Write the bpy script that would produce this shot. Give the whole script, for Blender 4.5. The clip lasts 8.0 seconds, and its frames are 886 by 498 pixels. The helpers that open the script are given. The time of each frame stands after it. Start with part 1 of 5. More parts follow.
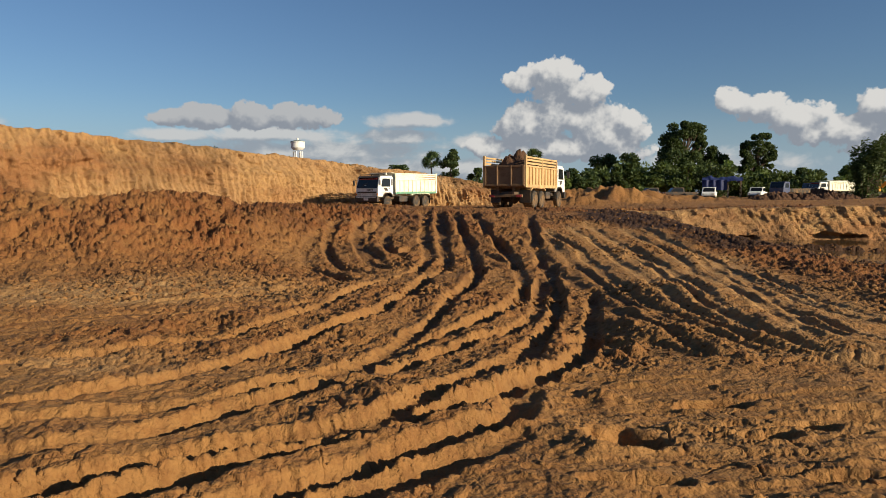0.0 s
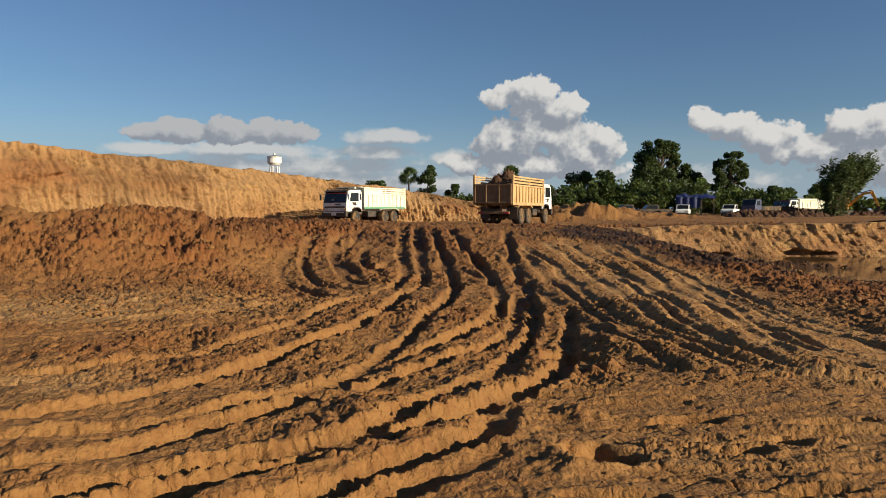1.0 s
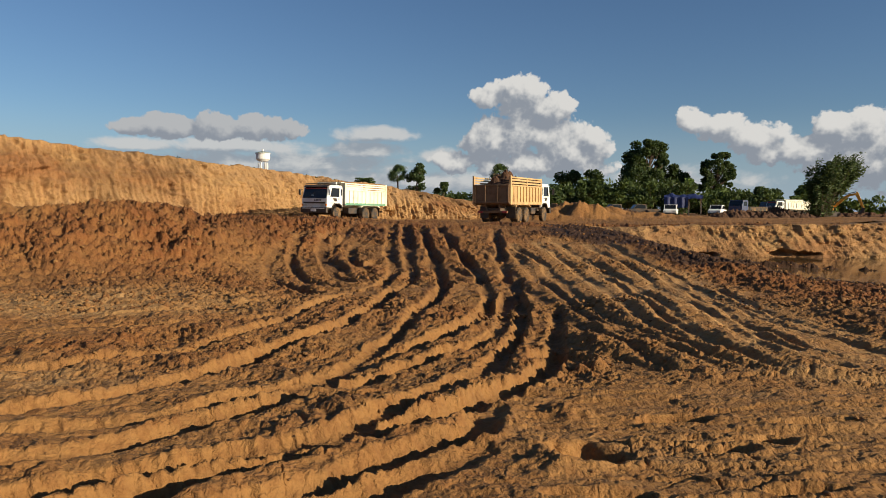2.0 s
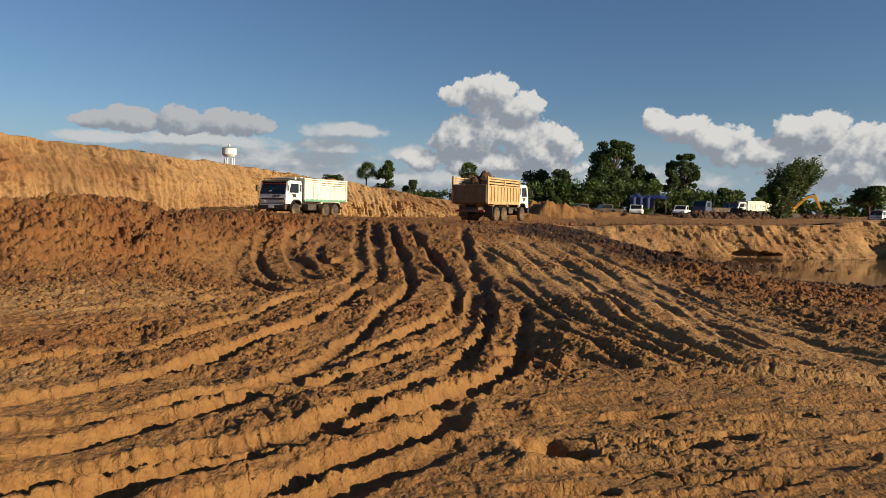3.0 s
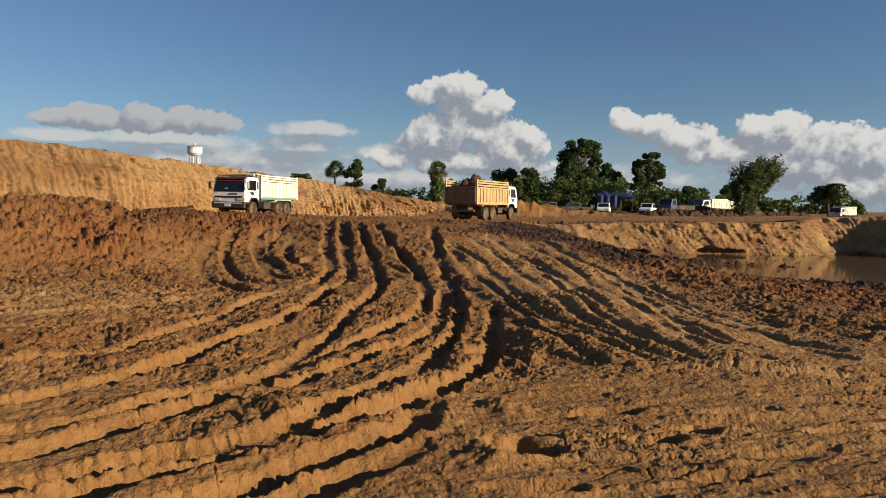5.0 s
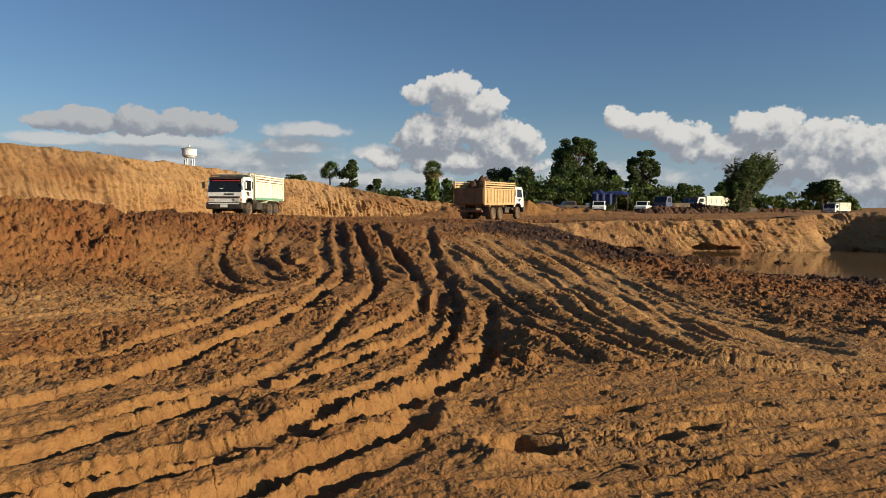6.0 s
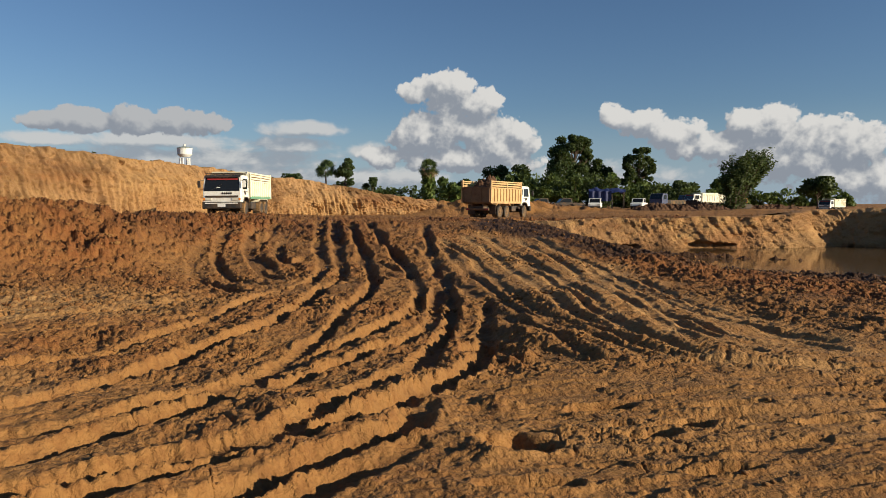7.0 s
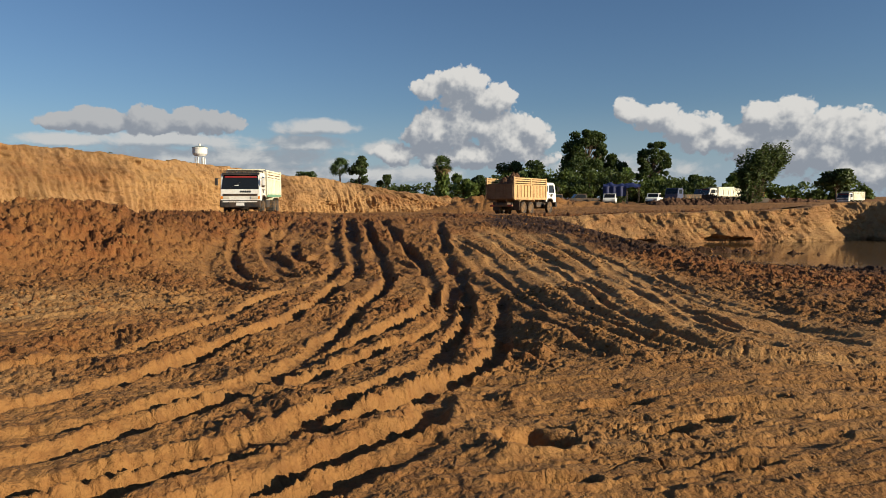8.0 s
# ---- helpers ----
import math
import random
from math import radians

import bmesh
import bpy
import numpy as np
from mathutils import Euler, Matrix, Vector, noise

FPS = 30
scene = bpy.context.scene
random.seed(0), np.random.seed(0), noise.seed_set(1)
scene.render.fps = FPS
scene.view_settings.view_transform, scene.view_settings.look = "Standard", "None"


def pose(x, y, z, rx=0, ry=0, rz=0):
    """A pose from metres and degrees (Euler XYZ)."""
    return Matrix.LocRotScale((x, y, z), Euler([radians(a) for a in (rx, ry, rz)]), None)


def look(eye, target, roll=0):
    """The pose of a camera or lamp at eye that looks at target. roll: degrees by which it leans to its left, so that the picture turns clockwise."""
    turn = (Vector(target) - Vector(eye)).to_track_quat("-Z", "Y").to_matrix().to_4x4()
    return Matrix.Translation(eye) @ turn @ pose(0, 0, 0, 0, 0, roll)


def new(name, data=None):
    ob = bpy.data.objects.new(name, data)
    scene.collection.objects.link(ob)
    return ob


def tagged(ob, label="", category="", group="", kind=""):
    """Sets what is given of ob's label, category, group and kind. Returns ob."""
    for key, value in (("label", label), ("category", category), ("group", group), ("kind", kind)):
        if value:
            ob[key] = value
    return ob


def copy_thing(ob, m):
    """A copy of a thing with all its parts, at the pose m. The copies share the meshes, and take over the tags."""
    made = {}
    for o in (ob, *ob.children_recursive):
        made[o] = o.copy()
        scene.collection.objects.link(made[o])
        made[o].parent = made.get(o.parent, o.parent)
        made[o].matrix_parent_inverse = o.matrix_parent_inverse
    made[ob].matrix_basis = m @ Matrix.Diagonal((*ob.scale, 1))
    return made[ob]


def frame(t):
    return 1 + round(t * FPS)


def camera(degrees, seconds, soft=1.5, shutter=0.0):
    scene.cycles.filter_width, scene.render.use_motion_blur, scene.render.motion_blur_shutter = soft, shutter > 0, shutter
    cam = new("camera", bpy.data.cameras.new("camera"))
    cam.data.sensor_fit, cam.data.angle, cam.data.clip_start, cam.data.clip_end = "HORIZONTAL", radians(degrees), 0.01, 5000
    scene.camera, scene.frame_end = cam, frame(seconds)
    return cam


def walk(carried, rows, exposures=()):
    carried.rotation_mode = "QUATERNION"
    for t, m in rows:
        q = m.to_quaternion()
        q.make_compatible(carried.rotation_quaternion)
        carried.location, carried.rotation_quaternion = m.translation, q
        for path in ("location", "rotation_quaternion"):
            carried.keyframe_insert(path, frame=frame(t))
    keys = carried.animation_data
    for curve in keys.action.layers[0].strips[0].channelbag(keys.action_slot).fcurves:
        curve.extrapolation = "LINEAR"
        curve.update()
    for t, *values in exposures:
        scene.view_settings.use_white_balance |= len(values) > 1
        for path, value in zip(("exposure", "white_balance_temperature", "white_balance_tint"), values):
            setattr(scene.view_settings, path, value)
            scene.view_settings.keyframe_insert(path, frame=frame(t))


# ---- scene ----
cam = camera(64.5, 8.0, soft=0.6)
EYE = (0.0, 0.0, 1.75)
# seconds, yaw, pitch, roll
TURNS = [(0.0, 0.0, -4.446, 0.298), (0.5, -0.885, -3.782, 0.999), (1.0, -1.856, -3.152, 0.037), (1.5, -2.279, -3.212, -0.29),
         (3.0, -5.324, -3.448, -1.027), (3.5, -6.729, -3.394, -1.214), (4.0, -6.253, -3.445, -0.804), (4.5, -6.676, -3.39, -0.999),
         (5.0, -7.828, -3.513, -0.82), (6.5, -8.274, -3.537, -0.12), (7.0, -8.508, -3.684, 0.0), (7.5, -8.096, -3.752, -0.212),
         (8.0, -7.371, -3.947, 0.536)]
walk(cam, [(t, pose(*EYE, 90 + p, r, y)) for t, y, p, r in TURNS])

# ---- world and sun ----
SUN_AZ, SUN_EL = radians(121), radians(17)          # azimuth clockwise from +y
sun_dir = Vector((math.sin(SUN_AZ) * math.cos(SUN_EL), math.cos(SUN_AZ) * math.cos(SUN_EL), math.sin(SUN_EL)))
sun_data = bpy.data.lights.new("sun", "SUN")
sun_data.energy, sun_data.angle, sun_data.color = 5.0, radians(0.5), (1.0, 0.86, 0.62)
sun = new("sun", sun_data)
sun.matrix_world = look(sun_dir * 50, (0, 0, 0))
scene.view_settings.exposure = 0.58


def link(tree, a, b):
    tree.links.new(a, b)


def math_node(tree, op, a, b=None, c=None, clamp=False):
    n = tree.nodes.new("ShaderNodeMath")
    n.operation, n.use_clamp = op, clamp
    for i, v in enumerate((a, b, c)):
        if v is None:
            continue
        if isinstance(v, (int, float)):
            n.inputs[i].default_value = v
        else:
            tree.links.new(v, n.inputs[i])
    return n.outputs[0]


def ramp(tree, fac, a, b):
    n = tree.nodes.new("ShaderNodeMapRange")
    n.interpolation_type = "SMOOTHSTEP"
    tree.links.new(fac, n.inputs[0])
    n.inputs[1].default_value, n.inputs[2].default_value = a, b
    return n.outputs[0]


def mix(tree, fac, a, b, blend="MIX"):
    n = tree.nodes.new("ShaderNodeMix")
    n.data_type, n.blend_type = "RGBA", blend
    for i, v in ((0, fac), (6, a), (7, b)):
        if isinstance(v, (int, float)):
            n.inputs[i].default_value = v
        elif isinstance(v, tuple):
            n.inputs[i].default_value = (*v, 1)
        else:
            tree.links.new(v, n.inputs[i])
    return n.outputs[2]


def noise_node(tree, vec, scale, detail=4, rough=0.55, distort=0.0):
    n = tree.nodes.new("ShaderNodeTexNoise")
    n.inputs["Scale"].default_value, n.inputs["Detail"].default_value = scale, detail
    n.inputs["Roughness"].default_value, n.inputs["Distortion"].default_value = rough, distort
    if vec is not None:
        tree.links.new(vec, n.inputs["Vector"])
    return n.outputs["Fac"]


# clouds: (azimuth clockwise from +y, elevation, half width, half height) in degrees
CUMULUS = [(9.0, 8.8, 2.6, 1.7), (6.3, 9.0, 1.3, 1.0), (11.4, 7.9, 1.9, 1.6), (10.3, 6.0, 4.3, 1.6), (13.3, 4.6, 3.0, 1.3), (7.1, 5.5, 3.0, 1.9), (10.4, 3.5, 6.1, 1.0), (5.3, 5.8, 0.9, 1.2),
           (13.8, 5.8, 1.9, 0.8), (3.4, 3.8, 1.9, 0.9), (22.2, 6.9, 1.1, 1.0), (24.4, 6.2, 2.2, 1.1), (26.6, 5.4, 2.4, 1.1), (31.3, 6.1, 1.3, 1.1), (33.2, 5.7, 2.4, 1.5), (36.2, 4.8, 3.0, 1.5),
           (34.6, 3.3, 5.1, 1.9), (29.8, 4.4, 4.0, 1.2), (38.6, 4.0, 2.2, 1.9), (39.5, 1.7, 4.0, 1.6), (50.0, 4.0, 6.0, 2.5), (62.0, 5.0, 7.0, 2.0),
           (-20.8, 5.9, 1.6, 0.7), (-18.3, 6.0, 2.2, 1.0), (-15.0, 6.1, 2.6, 1.1), (-12.2, 6.2, 2.2, 1.0), (-10.3, 6.1, 1.9, 0.9)]
STRATUS = [(-2.7, 5.9, 3.2, 0.7), (-20.5, 4.6, 3.4, 0.5), (-14.0, 4.7, 7.0, 0.7), (-11.3, 3.3, 12.0, 1.2), (-3.5, 4.6, 3.0, 0.7), (2.4, 4.2, 1.4, 0.8), (-6.0, 2.2, 8.0, 0.9),
           (3.0, 2.0, 6.0, 1.0), (21.0, 2.0, 6.0, 1.2), (-40.0, 5.0, 8.0, 1.5), (-62.0, 6.0, 9.0, 2.0)]


def cloud_group():
    """Thickness of the clouds in a direction given as (azimuth, elevation, 0) in degrees."""
    g = bpy.data.node_groups.new("cloud_thickness", "ShaderNodeTree")
    g.interface.new_socket("Vector", in_out="INPUT", socket_type="NodeSocketVector")
    g.interface.new_socket("Cumulus", in_out="OUTPUT", socket_type="NodeSocketFloat")
    g.interface.new_socket("Stratus", in_out="OUTPUT", socket_type="NodeSocketFloat")
    gi, go = g.nodes.new("NodeGroupInput"), g.nodes.new("NodeGroupOutput")
    sep = g.nodes.new("ShaderNodeSeparateXYZ")
    link(g, gi.outputs[0], sep.inputs[0])

    def blobs(rows, power):
        total = None
        for az, el, w, h in rows:
            dx = math_node(g, "DIVIDE", math_node(g, "SUBTRACT", sep.outputs[0], az), w)
            dy = math_node(g, "DIVIDE", math_node(g, "SUBTRACT", sep.outputs[1], el), h)
            d = math_node(g, "ADD", math_node(g, "MULTIPLY", dx, dx), math_node(g, "MULTIPLY", dy, dy))
            v = math_node(g, "SUBTRACT", 1.0, math_node(g, "POWER", d, power))
            total = v if total is None else math_node(g, "SMOOTH_MAX", total, v, 0.25)
        return math_node(g, "MAXIMUM", total, -1.5)
    big = math_node(g, "SUBTRACT", noise_node(g, gi.outputs[0], 0.55, 9, 0.6, 0.15), 0.5)
    vor = g.nodes.new("ShaderNodeTexVoronoi")
    vor.feature, vor.inputs["Scale"].default_value, vor.inputs["Detail"].default_value = "SMOOTH_F1", 1.0, 2.0
    vor.inputs["Roughness"].default_value = 0.6
    link(g, gi.outputs[0], vor.inputs["Vector"])
    puff = math_node(g, "SUBTRACT", 0.78, vor.outputs["Distance"])
    c = math_node(g, "ADD", blobs(CUMULUS, 0.8), math_node(g, "ADD", math_node(g, "MULTIPLY", big, 2.2), math_node(g, "MULTIPLY", puff, 0.8)))
    stretch = g.nodes.new("ShaderNodeVectorMath")
    stretch.operation = "MULTIPLY"
    stretch.inputs[1].default_value = (0.5, 1.1, 1)
    link(g, gi.outputs[0], stretch.inputs[0])
    thin = math_node(g, "SUBTRACT", noise_node(g, stretch.outputs[0], 0.6, 8, 0.6, 0.5), 0.5)
    s = math_node(g, "ADD", blobs(STRATUS, 0.8), math_node(g, "ADD", math_node(g, "MULTIPLY", thin, 2.6), math_node(g, "MULTIPLY", puff, 0.5)))
    link(g, c, go.inputs[0])
    link(g, s, go.inputs[1])
    return g


def build_world():
    world = bpy.data.worlds.new("world")
    scene.world = world
    world.use_nodes = True
    t = world.node_tree
    t.nodes.clear()
    out, bg = t.nodes.new("ShaderNodeOutputWorld"), t.nodes.new("ShaderNodeBackground")
    sky = t.nodes.new("ShaderNodeTexSky")
    sky.sky_type, sky.sun_disc = "NISHITA", False
    sky.sun_elevation, sky.sun_rotation = SUN_EL, SUN_AZ
    sky.air_density, sky.dust_density, sky.ozone_density = 1.0, 0.2, 3.0
    tc = t.nodes.new("ShaderNodeTexCoord")
    sep = t.nodes.new("ShaderNodeSeparateXYZ")
    link(t, tc.outputs["Generated"], sep.inputs[0])
    az = math_node(t, "DEGREES", math_node(t, "ARCTAN2", sep.outputs[0], sep.outputs[1]))
    el = math_node(t, "DEGREES", math_node(t, "ARCSINE", sep.outputs[2]))
    comb = t.nodes.new("ShaderNodeCombineXYZ")
    link(t, az, comb.inputs[0])
    link(t, el, comb.inputs[1])
    group = cloud_group()

    def thickness(dx, dy):
        add = t.nodes.new("ShaderNodeVectorMath")
        add.inputs[1].default_value = (dx, dy, 0)
        link(t, comb.outputs[0], add.inputs[0])
        n = t.nodes.new("ShaderNodeGroup")
        n.node_tree = group
        link(t, add.outputs[0], n.inputs[0])
        return n.outputs
    here, sunward = thickness(0, 0), thickness(0.6, 0.95)
    # sunlit where the cloud thins towards the sun
    lit = math_node(t, "MULTIPLY", ramp(t, math_node(t, "SUBTRACT", here[0], sunward[0]), -0.4, 1.0), math_node(t, "ADD", 0.45, math_node(t, "MULTIPLY", ramp(t, az, -6.0, 4.0), 0.55)))
    lit2 = ramp(t, math_node(t, "SUBTRACT", here[1], sunward[1]), -0.3, 1.1)
    white, grey = (9.0, 8.85, 8.5), (3.5, 3.9, 4.5)
    blue = mix(t, 1.0, sky.outputs[0], (0.88, 0.98, 1.12), "MULTIPLY")
    s_mask = math_node(t, "MULTIPLY", ramp(t, here[1], -0.45, 0.6), 0.9)
    c_mask = ramp(t, here[0], -0.2, 0.12)
    haze = math_node(t, "MULTIPLY", ramp(t, el, 8.0, -0.5), 0.78)
    col = mix(t, haze, blue, (4.0, 5.3, 6.8))
    col = mix(t, s_mask, col, mix(t, lit2, (3.9, 4.4, 5.0), (7.6, 7.6, 7.5)))
    col = mix(t, c_mask, col, mix(t, lit, grey, white))
    link(t, col, bg.inputs[0])
    bg.inputs[1].default_value = 0.051
    link(t, bg.outputs[0], out.inputs[0])


build_world()


# ---- materials ----
def material(name):
    m = bpy.data.materials.new(name)
    m.use_nodes = True
    t = m.node_tree
    return m, t, t.nodes["Principled BSDF"]


def bump(tree, bsdf, height, strength, distance):
    n = tree.nodes.new("ShaderNodeBump")
    n.inputs["Strength"].default_value, n.inputs["Distance"].default_value = strength, distance
    link(tree, height, n.inputs["Height"])
    link(tree, n.outputs[0], bsdf.inputs["Normal"])


def soil_material(name, dry, wet, red, fine=1.0, attributes=True, relief=0.028):
    m, t, b = material(name)
    tc = t.nodes.new("ShaderNodeTexCoord")
    p = tc.outputs["Object"]
    n1, n2, n3 = noise_node(t, p, 0.35 * fine, 5), noise_node(t, p, 3.0 * fine, 6, 0.65), noise_node(t, p, 28.0 * fine, 5, 0.7)
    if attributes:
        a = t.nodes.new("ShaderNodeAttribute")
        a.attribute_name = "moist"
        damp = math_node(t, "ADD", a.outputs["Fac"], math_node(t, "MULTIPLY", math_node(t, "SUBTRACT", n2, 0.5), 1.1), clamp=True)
        a2 = t.nodes.new("ShaderNodeAttribute")
        a2.attribute_name = "redness"
        reds = math_node(t, "ADD", a2.outputs["Fac"], math_node(t, "MULTIPLY", math_node(t, "SUBTRACT", n1, 0.5), 1.2), clamp=True)
    else:
        damp, reds = ramp(t, n2, 0.42, 0.75), ramp(t, n1, 0.42, 0.68)
    col = mix(t, reds, dry, red)
    col = mix(t, math_node(t, "MULTIPLY", ramp(t, noise_node(t, p, 7.5 * fine, 6, 0.7), 0.44, 0.6), 0.4), col, tuple(0.8 * c for c in red))
    col = mix(t, math_node(t, "MULTIPLY", ramp(t, n3, 0.4, 0.7), 0.3), col, tuple(min(1, c * 1.25) for c in dry), "MIX")
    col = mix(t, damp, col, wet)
    if attributes:
        a3 = t.nodes.new("ShaderNodeAttribute")
        a3.attribute_name = "pale"
        col = mix(t, math_node(t, "MULTIPLY", a3.outputs["Fac"], ramp(t, n2, 0.25, 0.7)), col, (0.42, 0.245, 0.1))
    link(t, col, b.inputs["Base Color"])
    rough = math_node(t, "SUBTRACT", 0.95, math_node(t, "MULTIPLY", damp, 0.18))
    link(t, rough, b.inputs["Roughness"])
    b.inputs["Specular IOR Level"].default_value = 0.25
    crumb = t.nodes.new("ShaderNodeTexVoronoi")
    crumb.inputs["Scale"].default_value, crumb.inputs["Detail"].default_value = 13.0 * fine, 2.0
    warp = t.nodes.new("ShaderNodeVectorMath")
    warp.inputs[1].default_value = (0, 0, 0)
    shake = t.nodes.new("ShaderNodeTexNoise")
    shake.inputs["Scale"].default_value = 9.0 * fine
    link(t, p, shake.inputs["Vector"])
    scale = t.nodes.new("ShaderNodeVectorMath")
    scale.operation = "SCALE"
    scale.inputs["Scale"].default_value = 0.12 / fine
    link(t, shake.outputs["Color"], scale.inputs[0])
    link(t, p, warp.inputs[0])
    link(t, scale.outputs[0], warp.inputs[1])
    link(t, warp.outputs[0], crumb.inputs["Vector"])
    h = math_node(t, "ADD", math_node(t, "ADD", math_node(t, "MULTIPLY", n3, 1.0), n2), math_node(t, "MULTIPLY", crumb.outputs["Distance"], -0.85))
    bump(t, b, h, 0.85, relief / fine)
    return m


def paint(name, base, dirt=(0.3, 0.17, 0.07), amount=0.5, rough=0.45, metal=0.0, scale=1.3):
    """Worn paint with dried mud on it."""
    m, t, b = material(name)
    tc = t.nodes.new("ShaderNodeTexCoord")
    p = tc.outputs["Object"]
    n1, n2 = noise_node(t, p, scale, 6, 0.65), noise_node(t, p, scale * 9, 5, 0.7)
    f = math_node(t, "MULTIPLY", ramp(t, math_node(t, "ADD", math_node(t, "MULTIPLY", n1, 0.7), math_node(t, "MULTIPLY", n2, 0.3)), 0.42, 0.66), amount)
    col = mix(t, f, base, dirt)
    link(t, col, b.inputs["Base Color"])
    link(t, math_node(t, "ADD", math_node(t, "MULTIPLY", f, 0.4), rough, clamp=True), b.inputs["Roughness"])
    b.inputs["Metallic"].default_value = metal
    bump(t, b, n2, 0.15, 0.01)
    return m


def leaf_material(name, a, c):
    m, t, b = material(name)
    info = t.nodes.new("ShaderNodeNewGeometry")
    col = mix(t, info.outputs["Random Per Island"], a, c)
    link(t, col, b.inputs["Base Color"])
    b.inputs["Roughness"].default_value = 0.6
    b.inputs["Specular IOR Level"].default_value = 0.25
    tr = t.nodes.new("ShaderNodeBsdfTranslucent")
    link(t, mix(t, 0.5, col, (0.16, 0.2, 0.03)), tr.inputs[0])
    ms = t.nodes.new("ShaderNodeMixShader")
    ms.inputs[0].default_value = 0.25
    link(t, b.outputs[0], ms.inputs[1])
    link(t, tr.outputs[0], ms.inputs[2])
    link(t, ms.outputs[0], t.nodes["Material Output"].inputs[0])
    return m


def glass_material():
    m, t, b = material("dark_glass")
    b.inputs["Base Color"].default_value = (0.012, 0.014, 0.016, 1)
    b.inputs["Roughness"].default_value = 0.06
    return m


def water_material():
    m, t, b = material("muddy_water")
    tc = t.nodes.new("ShaderNodeTexCoord")
    n = noise_node(t, tc.outputs["Object"], 2.2, 3)
    link(t, mix(t, noise_node(t, tc.outputs["Object"], 0.15, 3), (0.085, 0.052, 0.025), (0.12, 0.073, 0.035)), b.inputs["Base Color"])
    b.inputs["Roughness"].default_value = 0.07
    b.inputs["IOR"].default_value = 1.33
    bump(t, b, n, 0.08, 0.05)
    return m


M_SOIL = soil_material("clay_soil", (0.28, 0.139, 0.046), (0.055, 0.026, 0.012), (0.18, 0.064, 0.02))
M_CLOD = soil_material("clod_soil", (0.27, 0.14, 0.05), (0.12, 0.055, 0.022), (0.2, 0.085, 0.03), 1.6, False)
M_BANK = soil_material("bank_soil", (0.36, 0.215, 0.1), (0.13, 0.066, 0.028), (0.26, 0.112, 0.042), 0.7, True, 0.05)
M_LOAD = soil_material("load_soil", (0.1, 0.052, 0.028), (0.05, 0.028, 0.017), (0.08, 0.038, 0.02), 2.0, False)
M_WATER = water_material()
M_WHITE = paint("white_paint", (0.78, 0.78, 0.74), amount=0.45)
M_CREAM = paint("cream_paint", (0.8, 0.77, 0.6), amount=0.35)
M_OCHRE = paint("ochre_paint", (0.56, 0.37, 0.17), (0.28, 0.15, 0.07), 0.7)
# Rust and mud brown, darkened further: the tailgate's shade is in the colour.
M_RUSTY_SHADED = paint("rusty_shaded_paint", (0.2, 0.115, 0.055), (0.11, 0.06, 0.03), 0.8, 0.7)
M_STEEL = paint("chassis_steel", (0.035, 0.033, 0.032), (0.2, 0.11, 0.05), 0.7, 0.6)
M_RUBBER = paint("tyre_rubber", (0.025, 0.024, 0.023), (0.3, 0.17, 0.07), 0.75, 0.85)
M_RIM = paint("wheel_rim", (0.5, 0.45, 0.36), (0.32, 0.18, 0.08), 0.8, 0.5)
M_BLACK = paint("black_plastic", (0.02, 0.02, 0.021), (0.2, 0.11, 0.05), 0.35, 0.5)
M_PLATE = paint("plate_white", (0.7, 0.7, 0.68), amount=0.2)
M_RED = paint("red_film", (0.35, 0.03, 0.03), amount=0.1)
M_LAMP = paint("lamp_glass", (0.6, 0.58, 0.5), amount=0.3, rough=0.15)
M_AMBER = paint("amber_lens", (0.75, 0.25, 0.03), amount=0.2, rough=0.2)
M_GREEN = paint("green_paint", (0.12, 0.3, 0.2), amount=0.4)
M_YELLOW = paint("machine_yellow", (0.75, 0.36, 0.03), amount=0.35)
M_BLUE = paint("blue_tarpaulin", (0.012, 0.022, 0.1), (0.03, 0.035, 0.08), 0.4, 0.55)
M_DARKBLUE = paint("dark_blue_paint", (0.03, 0.05, 0.12), amount=0.4)
M_CONCRETE = paint("white_concrete", (0.72, 0.72, 0.7), (0.3, 0.3, 0.28), 0.4, 0.85, scale=0.4)
M_ROOF = paint("weathered_roof", (0.2, 0.24, 0.22), (0.12, 0.11, 0.09), 0.5, 0.8, scale=0.6)
M_GLASS = glass_material()
M_BARK = paint("bark", (0.11, 0.075, 0.05), (0.06, 0.04, 0.025), 0.7, 0.9, scale=3)
M_LEAF_DARK = leaf_material("leaves_dark", (0.022, 0.042, 0.014), (0.065, 0.095, 0.028))
M_LEAF_MID = leaf_material("leaves_deep_green", (0.03, 0.055, 0.016), (0.085, 0.115, 0.03))
M_LEAF = leaf_material("leaves_green", (0.05, 0.09, 0.022), (0.13, 0.17, 0.04))
M_LEAF_LIGHT = leaf_material("leaves_light", (0.12, 0.2, 0.04), (0.22, 0.28, 0.06))
M_PALM = leaf_material("leaves_palm", (0.03, 0.06, 0.02), (0.09, 0.13, 0.05))
M_DRYLEAF = leaf_material("leaves_dry", (0.14, 0.1, 0.05), (0.24, 0.18, 0.09))
M_GRASS = leaf_material("leaves_grass", (0.08, 0.1, 0.03), (0.22, 0.17, 0.07))


# ---- the ground ----
TABLE = np.random.RandomState(7).rand(16, 256, 256).astype(np.float32)


